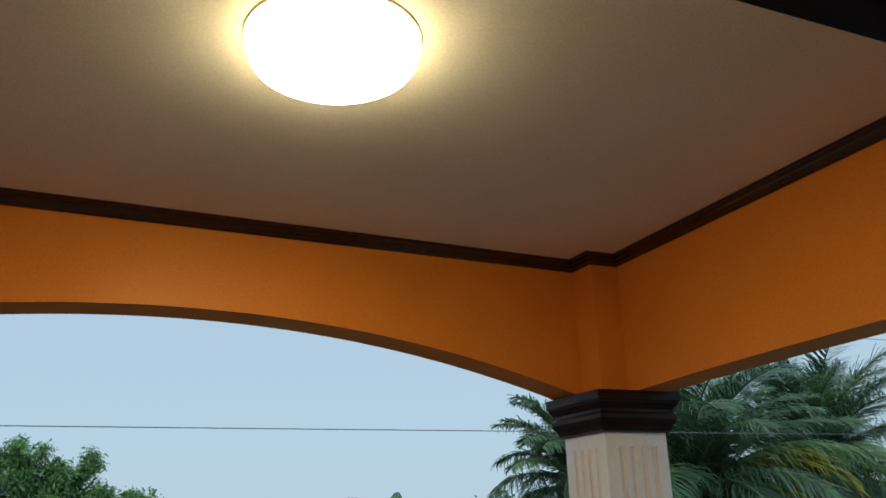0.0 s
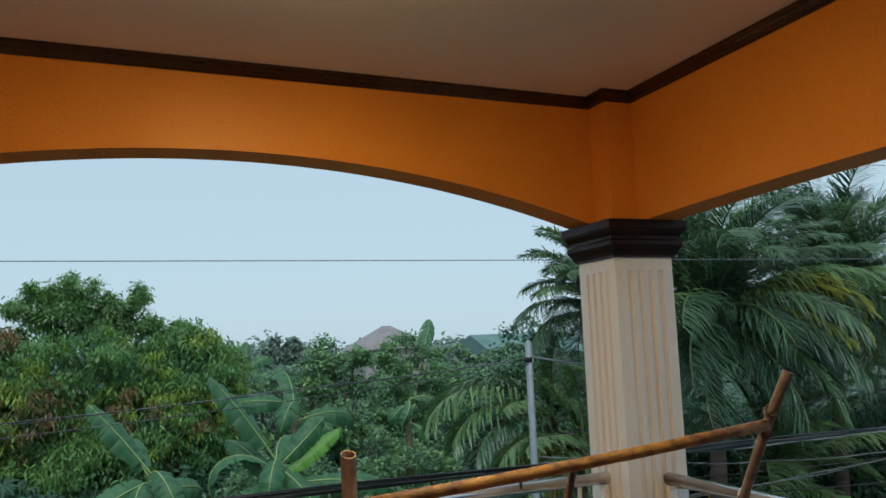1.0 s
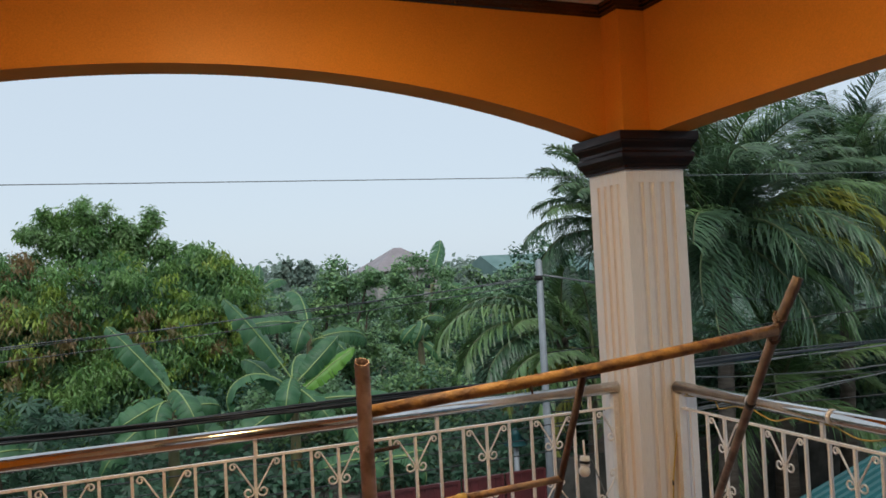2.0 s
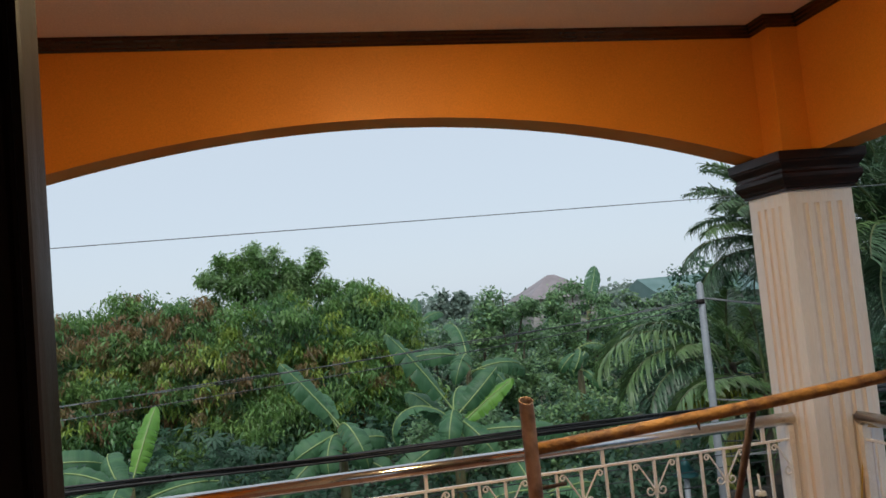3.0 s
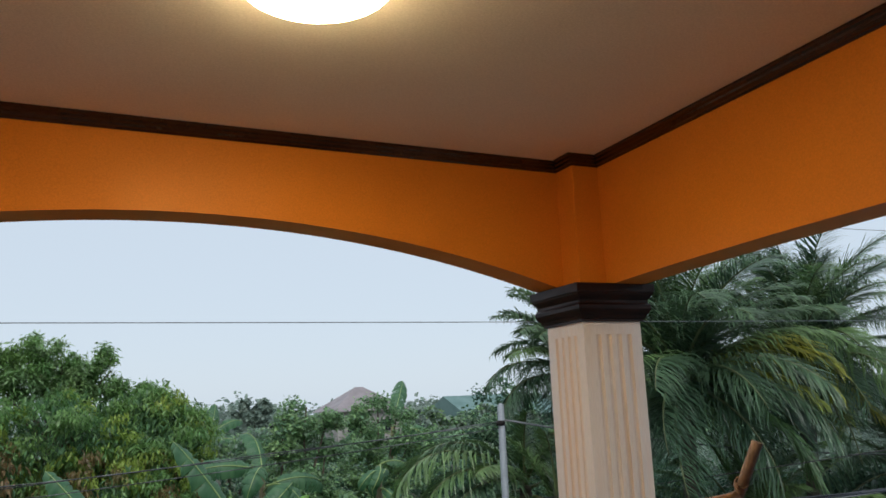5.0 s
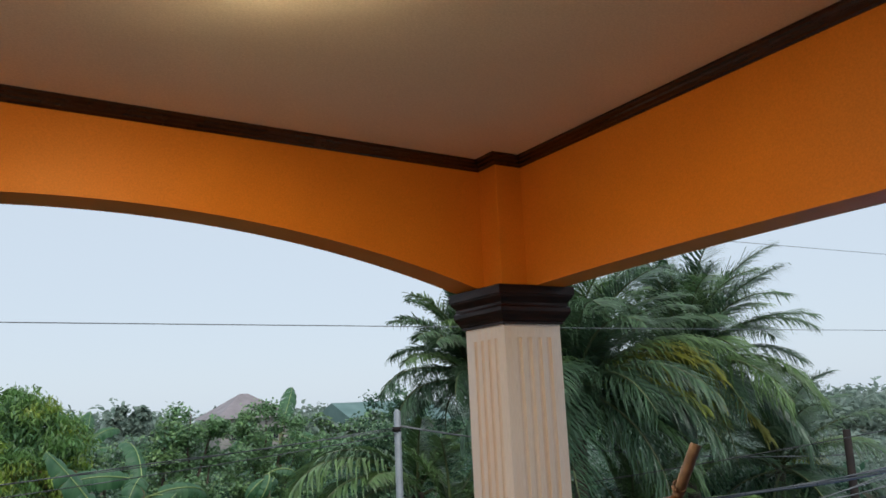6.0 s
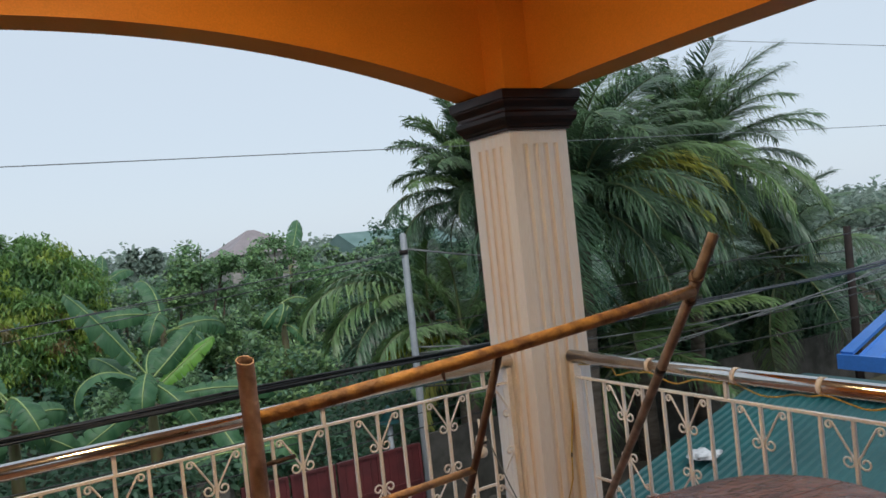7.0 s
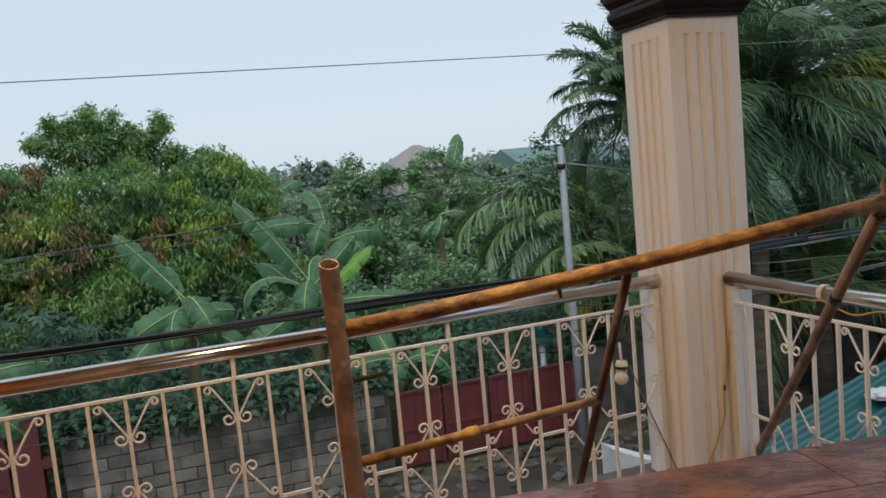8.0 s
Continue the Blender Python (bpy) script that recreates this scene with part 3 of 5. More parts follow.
gap = 0.0012
for v0, v1, cuts in ((1.677, 2.0, (0, 1.29, 3)), (1.36, 1.677, (0, 0.92, 3)), (0.9, 1.36, (0, 1.45, 3))):
    for u0, u1 in zip(cuts, cuts[1:]):
        poly = table_outline
        for axis, limit, less in ((1, v0 + gap, False), (1, v1 - gap, True), (0, u0 + gap, False), (0, u1 - gap, True)):
            poly = clip(poly, axis, limit, less)
        clean = [p for i, p in enumerate(poly) if math.dist(p, poly[i - 1]) > 0.003]
        part("board", prism(bmesh.new(), clean, 0.684, 0.72, bevel=0.0015), TABLE, table)
inner_outline = [(1.02 + (u - 1.02) * 0.90, 1.48 + (v - 1.48) * 0.86) for u, v in table_outline]
part("apron", prism(bmesh.new(), inner_outline, 0.61, 0.684), TABLE, table)
for u in (0.42, 1.62):
    for v in (1.22, 1.74):
        part("leg", rod([(u, v, 0.0), (u, v, 0.3), (u, v, 0.612)], [0.026, 0.034, 0.040], seg=14), TABLE, table)

# yellow wire: along the side handrail, then down the column
wire = thing("yellow_wire", "thin yellow wire wound on the handrail and hanging down the column", "wire", (2.40, 2.95, 0.95))
o = Vector((2.40, 2.95, 0.95))
pts = []
for k in range(120):
    y = 2.90 - k * 0.0185
    a = 0.9 * math.sin(k * 0.13) - 1.9 + 0.35 * math.sin(k * 0.41)
    sag = 0.018 * (1 - math.cos(k * 0.26)) if 12 < k < 100 else 0.0
    pts.append(Vector((2.40 + 0.037 * math.cos(a), y, 0.957 + 0.037 * math.sin(a) - sag)) - o)
part("strand", rod(pts, 0.0038, seg=6), YELLOW, wire)
fall = [(2.405, 2.952, 0.90), (2.40, 2.962, 0.83), (2.375, 2.963, 0.70), (2.350, 2.9635, 0.55), (2.338, 2.9635, 0.46), (2.330, 2.963, 0.34), (2.275, 2.963, 0.21), (2.205, 2.963, 0.09), (2.165, 2.960, 0.012)]
part("strand", rod([Vector(p) - o for p in fall], 0.0036, seg=6), YELLOW, wire)
part("splice", rod([Vector((2.3375, 2.9625, 0.475)) - o, Vector((2.3365, 2.9625, 0.452)) - o], 0.0048, seg=8), BLACKTAPE, wire)
for y in (2.40, 1.93, 1.55, 1.22):
    part("tape_band", rod([Vector((2.40, y, 0.957)) - o, Vector((2.40, y + 0.022, 0.957)) - o], 0.0335, seg=20), STAIN, wire, "beige tape band")

# little outdoor bulb tied to a baluster, with its cord
bulb = thing("outdoor_bulb", "white outdoor bulb with black band, tied to the railing", "lamp bulb", (1.912, 3.13, 0.585))
bm = bmesh.new()
bmesh.ops.create_uvsphere(bm, u_segments=20, v_segments=14, radius=0.031, matrix=Matrix.Translation((-0.010, -0.012, -0.034)))
part("globe", bm, WHITE, bulb, "round yellowed white globe", smooth=True)
part("socket", rod([(0, 0, -0.012), (0.002, 0, 0.018), (0.004, 0, 0.040)], [0.026, 0.028, 0.024], seg=18), WHITE, bulb)
part("band", rod([(0.001, 0, 0.004), (0.002, 0, 0.018)], [0.0295, 0.0305], seg=18), BLACKTAPE, bulb, "black ring")
part("bracket", rod([(0.004, 0, 0.04), (0.008, 0.012, 0.07), (0.012, 0.022, 0.12)], 0.006, seg=8), WHITE, bulb)
part("cord", rod([(0.01, 0.01, 0.05), (0.055, 0.015, 0.005), (0.085, 0.005, -0.09), (0.12, -0.03, -0.22), (0.165, -0.06, -0.36), (0.20, -0.10, -0.50), (0.205, -0.17, -0.592)], 0.0032, seg=6), GREYWIRE, bulb)


def crumpled(name, label, at, size, seed, mtl, category):
    rng = random.Random(seed)
    bm = bmesh.new()
    bmesh.ops.create_icosphere(bm, subdivisions=3, radius=1)
    for v in bm.verts:
        k = 1 + 0.55 * noise.noise(v.co * 1.9 + Vector((seed, 0, 0))) + 0.25 * noise.noise(v.co * 4.5 + Vector((0, seed, 0)))
        v.co = Vector((v.co.x * size[0] * k, v.co.y * size[1] * k, max(0.0, (v.co.z * 0.5 + 0.42) * size[2] * k)))
    ob = part(name, bm, mtl, None, smooth=True)
    ob.location = at
    return tagged(ob, label, category)


crumpled("rag", "crumpled white wet rag by the foot of the column", (2.085, 2.90, 0.0), (0.085, 0.045, 0.062), 3, CLOTH, "rag")

# ---- the street side ----
ground = structure("ground", boxed(-700, 700, -700, 700, GROUND - 0.2, GROUND), SOIL, "damp dark green-brown earth under the trees")
structure("road", boxed(-60, 60, 5.2, 11.9, GROUND, GROUND + 0.03), ASPHALT, "dark wet street with patches of mud")

WALL_Y = 12.5
wall = structure("wall_street", boxed(-1.75, 3.12, WALL_Y + 0.012, WALL_Y + 0.14, GROUND, -1.80), MORTAR, "old grey hollow-block wall with dark joints")
wall_far = structure("wall_street_far", boxed(6.62, 30, WALL_Y + 0.012, WALL_Y + 0.14, GROUND, -1.95), MORTAR, "old grey hollow-block wall under the palms")


def gate(x0, x1, z0, z1, label, leaves):
    root = thing("metal_gate", label, "gate", (x0, WALL_Y, z0), group="street gates")
    w, h = x1 - x0, z1 - z0
    for i in range(leaves):
        a, b = i * w / leaves + 0.02, (i + 1) * w / leaves - 0.02
        sheet = part("gate_panel", boxed(a, b, 0.02, 0.045, 0.04, h - 0.02), REDGATE, root)
        part("gate_frame", boxed(a, a + 0.05, -0.01, 0.05, 0, h, bevel=0.006), REDGATE, root)
        part("gate_frame", boxed(b - 0.05, b, -0.01, 0.05, 0, h, bevel=0.006), REDGATE, root)
        part("gate_rail", boxed(a + 0.052, b - 0.052, -0.008, 0.018, h * 0.48, h * 0.48 + 0.04), REDGATE, root)
        part("gate_rail", boxed(a + 0.052, b - 0.052, -0.012, 0.05, h - 0.045, h + 0.004), REDGATE, root)
        for k in range(1, 5):
            x = a + (b - a) * k / 5
            part("gate_rib", boxed(x - 0.012, x + 0.012, 0.004, 0.018, 0.06, h - 0.05), REDGATE, root)
    return root


gate(3.2, 6.5, GROUND + 0.05, -2.05, "dark red sheet-metal street gate in four leaves", 4)
gate(-4.6, -2.42, GROUND + 0.05, -1.35, "tall dark red sheet-metal gate with pale hinge blocks", 2)
pier = thing("gate_pier", "dark red gate pier with a grey cap", "gate pier", (-2.2, WALL_Y, GROUND))
part("shaft", boxed(-0.2, 0.2, -0.05, 0.25, 0, 1.95, bevel=0.01), REDGATE, pier)
part("cap", boxed(-0.215, 0.215, -0.065, 0.265, 1.95, 1.985, bevel=0.01), BLOCK, pier, "grey concrete cap")
part("hinge_block", boxed(0.2, 0.36, -0.06, 0.1, 1.22, 1.36, bevel=0.01), REDGATE, pier)
finial = thing("lantern_finial", "teal tiered lantern top above the gate", "lantern", (5.98, WALL_Y + 0.13, GROUND))
part("stand", rod([(0, 0, 0), (0, 0, 0.9), (0, 0, 1.86)], 0.05, seg=10), POLE, finial)
part("tiered_top", rod([(0, 0, 1.80), (0, 0, 1.82), (0, 0, 1.89), (0, 0, 1.895), (0, 0, 1.97), (0, 0, 1.975), (0, 0, 2.05), (0, 0, 2.10)], [0.21, 0.22, 0.14, 0.155, 0.09, 0.10, 0.05, 0.02], seg=16), TEAL, finial)
low_wall = thing("parapet", "white concrete parapet end below the balcony", "parapet", (3.25, 5.45, GROUND))
bm = boxed(-0.13, 0.34, -0.12, 0.12, 0, 2.66)
for v in bm.verts:
    if v.co.z > 1:
        v.co.z -= (v.co.x + 0.13) * 0.46
part("block", bm, WHITEWALL, low_wall)

# teal roof beside the balcony and blue roof behind it
def corrugated(length, width, pitch=0.118, height=0.022, rib=0.035):
    """A ribbed sheet: ribs run along x (length), repeat along y (width)."""
    bm, cols = bmesh.new(), []
    n = int(width / pitch)
    for i in range(n):
        for d, z in ((0, 0), (pitch - rib - 0.02, 0), (pitch - rib, height), (pitch - 0.02, height)):
            y = i * pitch + d
            cols.append([bm.verts.new((x, y, z)) for x in (0, length)])
    for a, b in zip(cols, cols[1:]):
        bm.faces.new((a[0], b[0], b[1], a[1]))
    geom = bmesh.ops.extrude_face_region(bm, geom=list(bm.faces))["geom"]
    for v in geom:
        if isinstance(v, bmesh.types.BMVert):
            v.co.z -= 0.006
    return bm


teal = thing("low_house", "low house with ribbed teal metal roof, close beside the balcony", "house", (4.3, -4.0, GROUND))
slope = math.atan2(0.75, 2.5)
sheet = part("roof", corrugated(4.9, 11.3), TEAL, teal, "wet ribbed teal metal sheet")
sheet.location, sheet.rotation_euler.y = (0, 0, 1.13), -slope
part("back_roof", boxed(4.72, 5.9, 0, 11.3, 2.40, 2.44), TEAL, teal)
cap = bmesh.new()
box(cap, 4.50, 4.82, -0.02, 11.32, 2.585, 2.605)
for k in range(66):
    y = k * 0.171 + 0.02
    f = [cap.verts.new(p) for p in ((4.50, y, 2.600), (4.50, y + 0.14, 2.600), (4.44, y + 0.07, 2.548))]
    cap.faces.new(f)
part("ridge_cap", cap, TEAL, teal, "notched teal ridge flashing")
part("wall", boxed(0.3, 5.7, 0.2, 11.0, 0, 1.15), PLASTER, teal)
part("wall", boxed(3.4, 5.7, 0.2, 11.0, 1.16, 2.0), PLASTER, teal)
crumpled("cloth", "white wet cloth lying on the teal roof", (7.15, 6.55, -1.36), (0.20, 0.17, 0.09), 8, CLOTH, "cloth")

blue = thing("blue_house", "neighbouring house with bright blue metal roof", "house", (11.15, -4.12, GROUND))
bm = corrugated(4.2, 11.4, pitch=0.32, height=0.03)
for v in bm.verts:
    v.co.y *= 1 + 0.0125 * v.co.x
sheet = part("roof", bm, BLUE, blue, "bright blue ribbed metal sheet")
sheet.location, sheet.rotation_euler.y = (0, 0, 2.53), -math.atan2(0.92, 4.0)
part("ridge_cap", boxed(3.9, 4.3, -0.05, 12.0, 3.46, 3.51, bevel=0.02), BLUE, blue)
bm = boxed(0, 4.24, -0.16, 0.04, 0.02, 0.07)
for v in bm.verts:
    v.co.y += 11.42 * (1 + 0.0125 * v.co.x)
trim = part("verge", bm, BLUE, blue, "folded blue verge trim")
trim.location, trim.rotation_euler.y = (0, 0, 2.53), -math.atan2(0.92, 4.0)
part("fascia", boxed(-0.06, 0.0, -0.05, 11.5, 2.33, 2.56, bevel=0.006), BLUE, blue)
part("far_roof", boxed(4.3, 8.2, -0.05, 11.7, 3.2, 3.26), BLUE, blue)
part("wall", boxed(0.5, 7.6, 0.4, 11.0, 0, 2.4), PLASTER, blue)


def small_house(name, label, at, w, d, wall_h, roof_h, roof_mat, hip):
    root = thing(name, label, "house", at)
    part("wall", boxed(-w / 2, w / 2, -d / 2, d / 2, 0, wall_h), PLASTER, root)
    bm = bmesh.new()
    e, r = 0.6, (w * 0.06 if hip else w / 2 + 0.6)
    v = [bm.verts.new(p) for p in ((-w / 2 - e, -d / 2 - e, wall_h), (w / 2 + e, -d / 2 - e, wall_h), (w / 2 + e, d / 2 + e, wall_h), (-w / 2 - e, d / 2 + e, wall_h), (-r, 0, wall_h + roof_h), (r, 0, wall_h + roof_h))]
    for f in ((0, 1, 5, 4), (2, 3, 4, 5), (1, 2, 5), (3, 0, 4), (3, 2, 1, 0)):
        bm.faces.new([v[i] for i in f])
    part("roof", bm, roof_mat, root)
    for x in (-w * 0.25, w * 0.25):
        win = part("window", boxed(x - 0.6, x + 0.6, -d / 2 - 0.06, -d / 2 - 0.002, wall_h - 2.0, wall_h - 0.9), GLASSDARK, root)
        part("sill", boxed(x - 0.7, x + 0.7, -d / 2 - 0.14, -d / 2 - 0.062, wall_h - 2.1, wall_h - 2.02), PLASTER, win)
    return root


small_house("brown_roofed_house", "distant house with haze-greyed brown hipped roof above the trees", (25.2, 80, GROUND), 6.6, 7, 4.85, 2.38, BROWNROOF, True)
small_house("green_roofed_house", "distant house with green metal gable roof above the trees", (30.2, 60, GROUND), 7.4, 8, 4.15, 1.6, GREENROOF, False)

# poles and overhead lines
upole = thing("utility_pole", "slim grey metal street pole carrying wires", "utility pole", (6.1, 11.6, GROUND))
part("shaft", rod([(0, 0, 0), (0, 0, 2.5), (0, 0, 5.06), (0.0, 0, 5.1)], [0.068, 0.062, 0.056, 0.02], seg=14), POLE, upole)
part("clamp", rod([(-0.02, 0, 4.74), (-0.02, 0, 4.82)], 0.072, seg=14), DARKPOLE, upole)
dpole = thing("utility_pole", "dark slim pole behind the blue roof", "utility pole", (14.15, 9.0, GROUND))
part("shaft", rod([(0, 0, 0), (0, 0, 2), (0.02, 0, 4.35)], [0.085, 0.08, 0.07], seg=12), DARKPOLE, dpole)


def cable(label, a, b, sag, r, mtl, strands=1, group="overhead wires", seed=0):
    root = thing("overhead_wire", label, "overhead wire", a, group=group)
    a, b = Vector(a), Vector(b)
    rng = random.Random(seed)
    for s in range(strands):
        off, ph = Vector((0, rng.uniform(-0.015, 0.015), rng.uniform(-0.020, 0.020))) * (strands > 1), rng.uniform(0, 6)
        pts = []
        for k in range(41):
            f = k / 40
            p = (b - a) * f + off
            p.z -= sag * 4 * f * (1 - f)
            if strands > 1:
                p.z += 0.010 * math.sin(f * 34 + ph)
                p.y += 0.012 * math.cos(f * 34 + ph)
            pts.append(p)
        part("strand", rod(pts, r * rng.uniform(0.75, 1.15), seg=6), mtl, root)
    return root


cable("thick black cable bundle sagging along the street", (-14, 5.5, 0.69), (5.2, 5.5, 0.67), 0.03, 0.011, RUBBER, 5, seed=1)
cable("thick black cable bundle sagging along the street", (5.2, 5.5, 0.67), (26, 7.5, 1.2), 0.25, 0.010, RUBBER, 4, seed=2)
cable("lone thin overhead wire against the sky", (-20, 8, 2.665), (40, 8, 2.93), 0.12, 0.0058, GREYWIRE, 1)
cable("lone thin overhead wire against the sky", (-20, 8, 3.85), (40, 8, 4.4), 0.05, 0.005, GREYWIRE, 1)
cable("twisted grey wires running to the street pole", (-14, 11.6, 0.62), (6.1, 11.6, 1.40), 0.22, 0.0085, WETWIRE, 2, seed=4)
cable("single grey wire running to the street pole", (-14, 11.55, 0.42), (6.05, 11.55, 1.30), 0.27, 0.0085, WETWIRE, 1)
cable("twisted grey wires beyond the street pole", (6.1, 11.6, 1.42), (24, 11.6, 0.2), 0.5, 0.010, GREYWIRE, 3, seed=6)
for i, (za, zb, sg) in enumerate(((0.1, 1.55, 0.1), (-0.35, 0.95, 0.2), (-0.75, 0.35, 0.15), (-1.15, 0.75, 0.3), (-0.9, -0.35, 0.2), (-0.2, 0.1, 0.35))):
    cable("dark wires crossing in front of the palms", (6.2, 11.7, za), (14.15, 5.0 + i * 0.6, zb), sg, 0.010, GREYWIRE if i % 2 else RUBBER, 1 + i % 2, seed=10 + i)
for i, z in enumerate((-0.55, -0.75, -1.0, -0.3)):
    cable("low dark service wires along the street wall", (-12, 9.5 + 0.3 * i, z), (9, 9.6 + 0.2 * i, z - 0.05), 0.08 + 0.03 * i, 0.008, RUBBER, 1, seed=20 + i)


# ---- plants ----
def mesh_from(name, verts, quads, material, smooth=False):
    me = bpy.data.meshes.new(name)
    nv, nf = len(verts), len(quads)
    me.vertices.add(nv)
    me.vertices.foreach_set("co", np.ascontiguousarray(verts, dtype=np.float32).ravel())
    me.loops.add(nf * 4)
    me.loops.foreach_set("vertex_index", np.ascontiguousarray(quads, dtype=np.int32).ravel())
    me.polygons.add(nf)
    me.polygons.foreach_set("loop_start", np.arange(0, nf * 4, 4, dtype=np.int32))
    me.update(calc_edges=True)
    me.materials.append(material)
    return me


def blade(sections):
    """A leaf outline as a strip: sections of (along, half width, rise)."""
    v, q = [], []
    for s, w, z in sections:
        v += [(-w, s, z + w * 0.25), (w, s, z + w * 0.25)]
    for i in range(len(sections) - 1):
        q.append((2 * i, 2 * i + 1, 2 * i + 3, 2 * i + 2))
    return np.array(v, float), np.array(q)


def turn_to(d, rng, roll=1.0):
    """Rotations that take +y to the directions d, with the blade's face near upwards."""
    d = d / np.linalg.norm(d, axis=1, keepdims=True)
    up = np.array((0, 0, 1.0)) + roll * rng.normal(size=d.shape) * 0.5
    x = np.cross(d, up)
    x /= np.linalg.norm(x, axis=1, keepdims=True) + 1e-9
    z = np.cross(x, d)
    return np.stack((x, d, z), axis=2)


def scatter(name, proto, pos, rot, size, material):
    v, q = proto
    n = len(pos)
    allv = np.einsum("nij,vj->nvi", rot, v) * size[:, None, None] + pos[:, None, :]
    allq = q[None] + (np.arange(n) * len(v))[:, None, None]
    return mesh_from(name, allv.reshape(-1, 3), allq.reshape(-1, 4), material)


LANCE = blade([(0, 0.05, 0), (0.45, 0.145, 0.0), (1.0, 0.012, -0.2)])
FAROVAL = blade([(0, 0.08, 0), (0.5, 0.28, 0.02), (1.0, 0.04, -0.1)])
OVAL = blade([(0, 0.06, 0), (0.3, 0.25, 0.03), (0.7, 0.24, -0.03), (1.0, 0.03, -0.12)])


def whorls(name, centres, rng, count, proto, size, material, droop=0.5, spread=0.10):
    """Leaves in tufts round each centre, hanging a little."""
    n = len(centres) * count
    pos = np.repeat(centres, count, axis=0) + rng.normal(size=(n, 3)) * spread
    d = rng.normal(size=(n, 3))
    d[:, 2] = d[:, 2] * 0.55 - droop
    return scatter(name, proto, pos, turn_to(d, rng), size * rng.uniform(0.65, 1.25, n), material)


def in_lobes(lobes, n, rng, shell=0.30, rough=0.16):
    """Tuft centres near the skin of a set of ellipsoids (x, y, z, rx, ry, rz), with an uneven outline; the upper skin is favoured."""
    weight = np.array([l[3] * l[5] + l[4] * l[5] for l in lobes])
    pick = rng.choice(len(lobes), n, p=weight / weight.sum())
    L = np.array(lobes)[pick]
    d = rng.normal(size=(n, 3))
    d[:, 1] -= 0.25
    d /= np.linalg.norm(d, axis=1, keepdims=True)
    bump = np.array([noise.noise(Vector(v) * 2.6) + 0.6 * noise.noise(Vector(v) * 6.0) for v in (d + L[:, :3] * 0.31)])
    r = 1 - shell * rng.random(n) ** 1.5 + rough * bump
    return L[:, :3] + d * L[:, 3:] * r[:, None]


def clumped(lobes, clumps, tufts, radius, rng, shell=0.30, rough=0.26):
    """Tuft centres over the tops and sides of many small clumps, which themselves cover the lobes."""
    c = in_lobes(lobes, clumps, rng, shell=shell, rough=rough)
    size = radius * rng.uniform(0.6, 1.3, clumps)
    d = rng.normal(size=(clumps * tufts, 3))
    d[:, 2] = np.abs(d[:, 2]) * 0.9 - 0.25
    d /= np.linalg.norm(d, axis=1, keepdims=True)
    k = np.repeat(size, tufts) * rng.uniform(0.55, 1.05, clumps * tufts)
    return np.repeat(c, tufts, axis=0) + d * k[:, None] * np.array((1, 1, 0.72))


def tree(name, label, base, lobes, crowns, trunk_r, fork, limb_to, group=""):
    """A tapered trunk with limbs and a crown of many tufts; crowns: (part name, mesh)."""
    root = thing(name, label, "tree", base, group=group)
    b, f = Vector(base), Vector(fork)
    rng = random.Random(int(b.x * 13 + b.y))
    mid = (f - b) * 0.5 + Vector((rng.uniform(-0.15, 0.15), 0, 0))
    part("trunk", rod([(0, 0, 0), mid, f - b], [trunk_r, trunk_r * 0.8, trunk_r * 0.65], seg=10), BARK, root)
    for c in limb_to:
        c = Vector(c) - b
        s = f - b
        k = s.lerp(c, 0.5) + Vector((rng.uniform(-0.3, 0.3), rng.uniform(-0.3, 0.3), 0.25))
        part("limb", rod([s, k, c], [trunk_r * 0.55, trunk_r * 0.35, trunk_r * 0.10], seg=8), BARK, root)
    for nm, me in crowns:
        o = part(nm, me, None, root)
        o.location = -b
    return root


rng = np.random.default_rng(7)
G = GROUND
# the big mango tree
mango = [(-3.5, 24.0, 1.95, 0.70, 0.8, 0.62), (-4.95, 24.0, 2.10, 0.75, 0.9, 0.66), (-5.9, 24.0, 1.90, 0.60, 0.8, 0.58), (-7.0, 24.0, 1.70, 0.85, 1.0, 0.66), (1.0, 24.0, 1.80, 0.60, 0.8, 0.58), (1.75, 24.0, 1.85, 0.62, 0.8, 0.52),
         (2.4, 24.0, 1.30, 0.55, 0.8, 0.62), (-0.8, 23.8, 1.15, 2.2, 2.0, 1.20), (-4.6, 23.6, 1.10, 1.7, 1.9, 1.15), (-6.9, 23.4, 0.80, 1.6, 1.9, 1.20), (1.6, 23.6, 0.75, 1.3, 1.7, 1.00), (-3.0, 22.6, 0.1, 1.7, 1.8, 1.25),
         (0.6, 22.8, -0.3, 1.9, 1.7, 1.25), (-6.0, 22.4, -0.4, 1.9, 1.8, 1.35), (-9.0, 23.4, 0.5, 2.0, 2.0, 1.7), (-11.0, 23.5, 0.0, 2.2, 2.0, 1.8), (-1.0, 22.0, -1.5, 3.2, 1.7, 1.15), (-6.0, 21.8, -1.6, 3.3, 1.7, 1.2), (2.2, 23.2, -0.9, 1.1, 1.5, 1.1)]
c_all = clumped(mango, 440, 21, 0.50, rng)
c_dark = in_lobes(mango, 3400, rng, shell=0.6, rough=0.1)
c_red = clumped([mango[i] for i in (1, 8, 9, 13, 11, 0, 3, 8, 12)], 340, 6, 0.26, rng, shell=0.05)
c_lime = clumped([mango[i] for i in (5, 6, 10, 12, 18, 7, 11, 13)], 230, 6, 0.28, rng, shell=0.05)
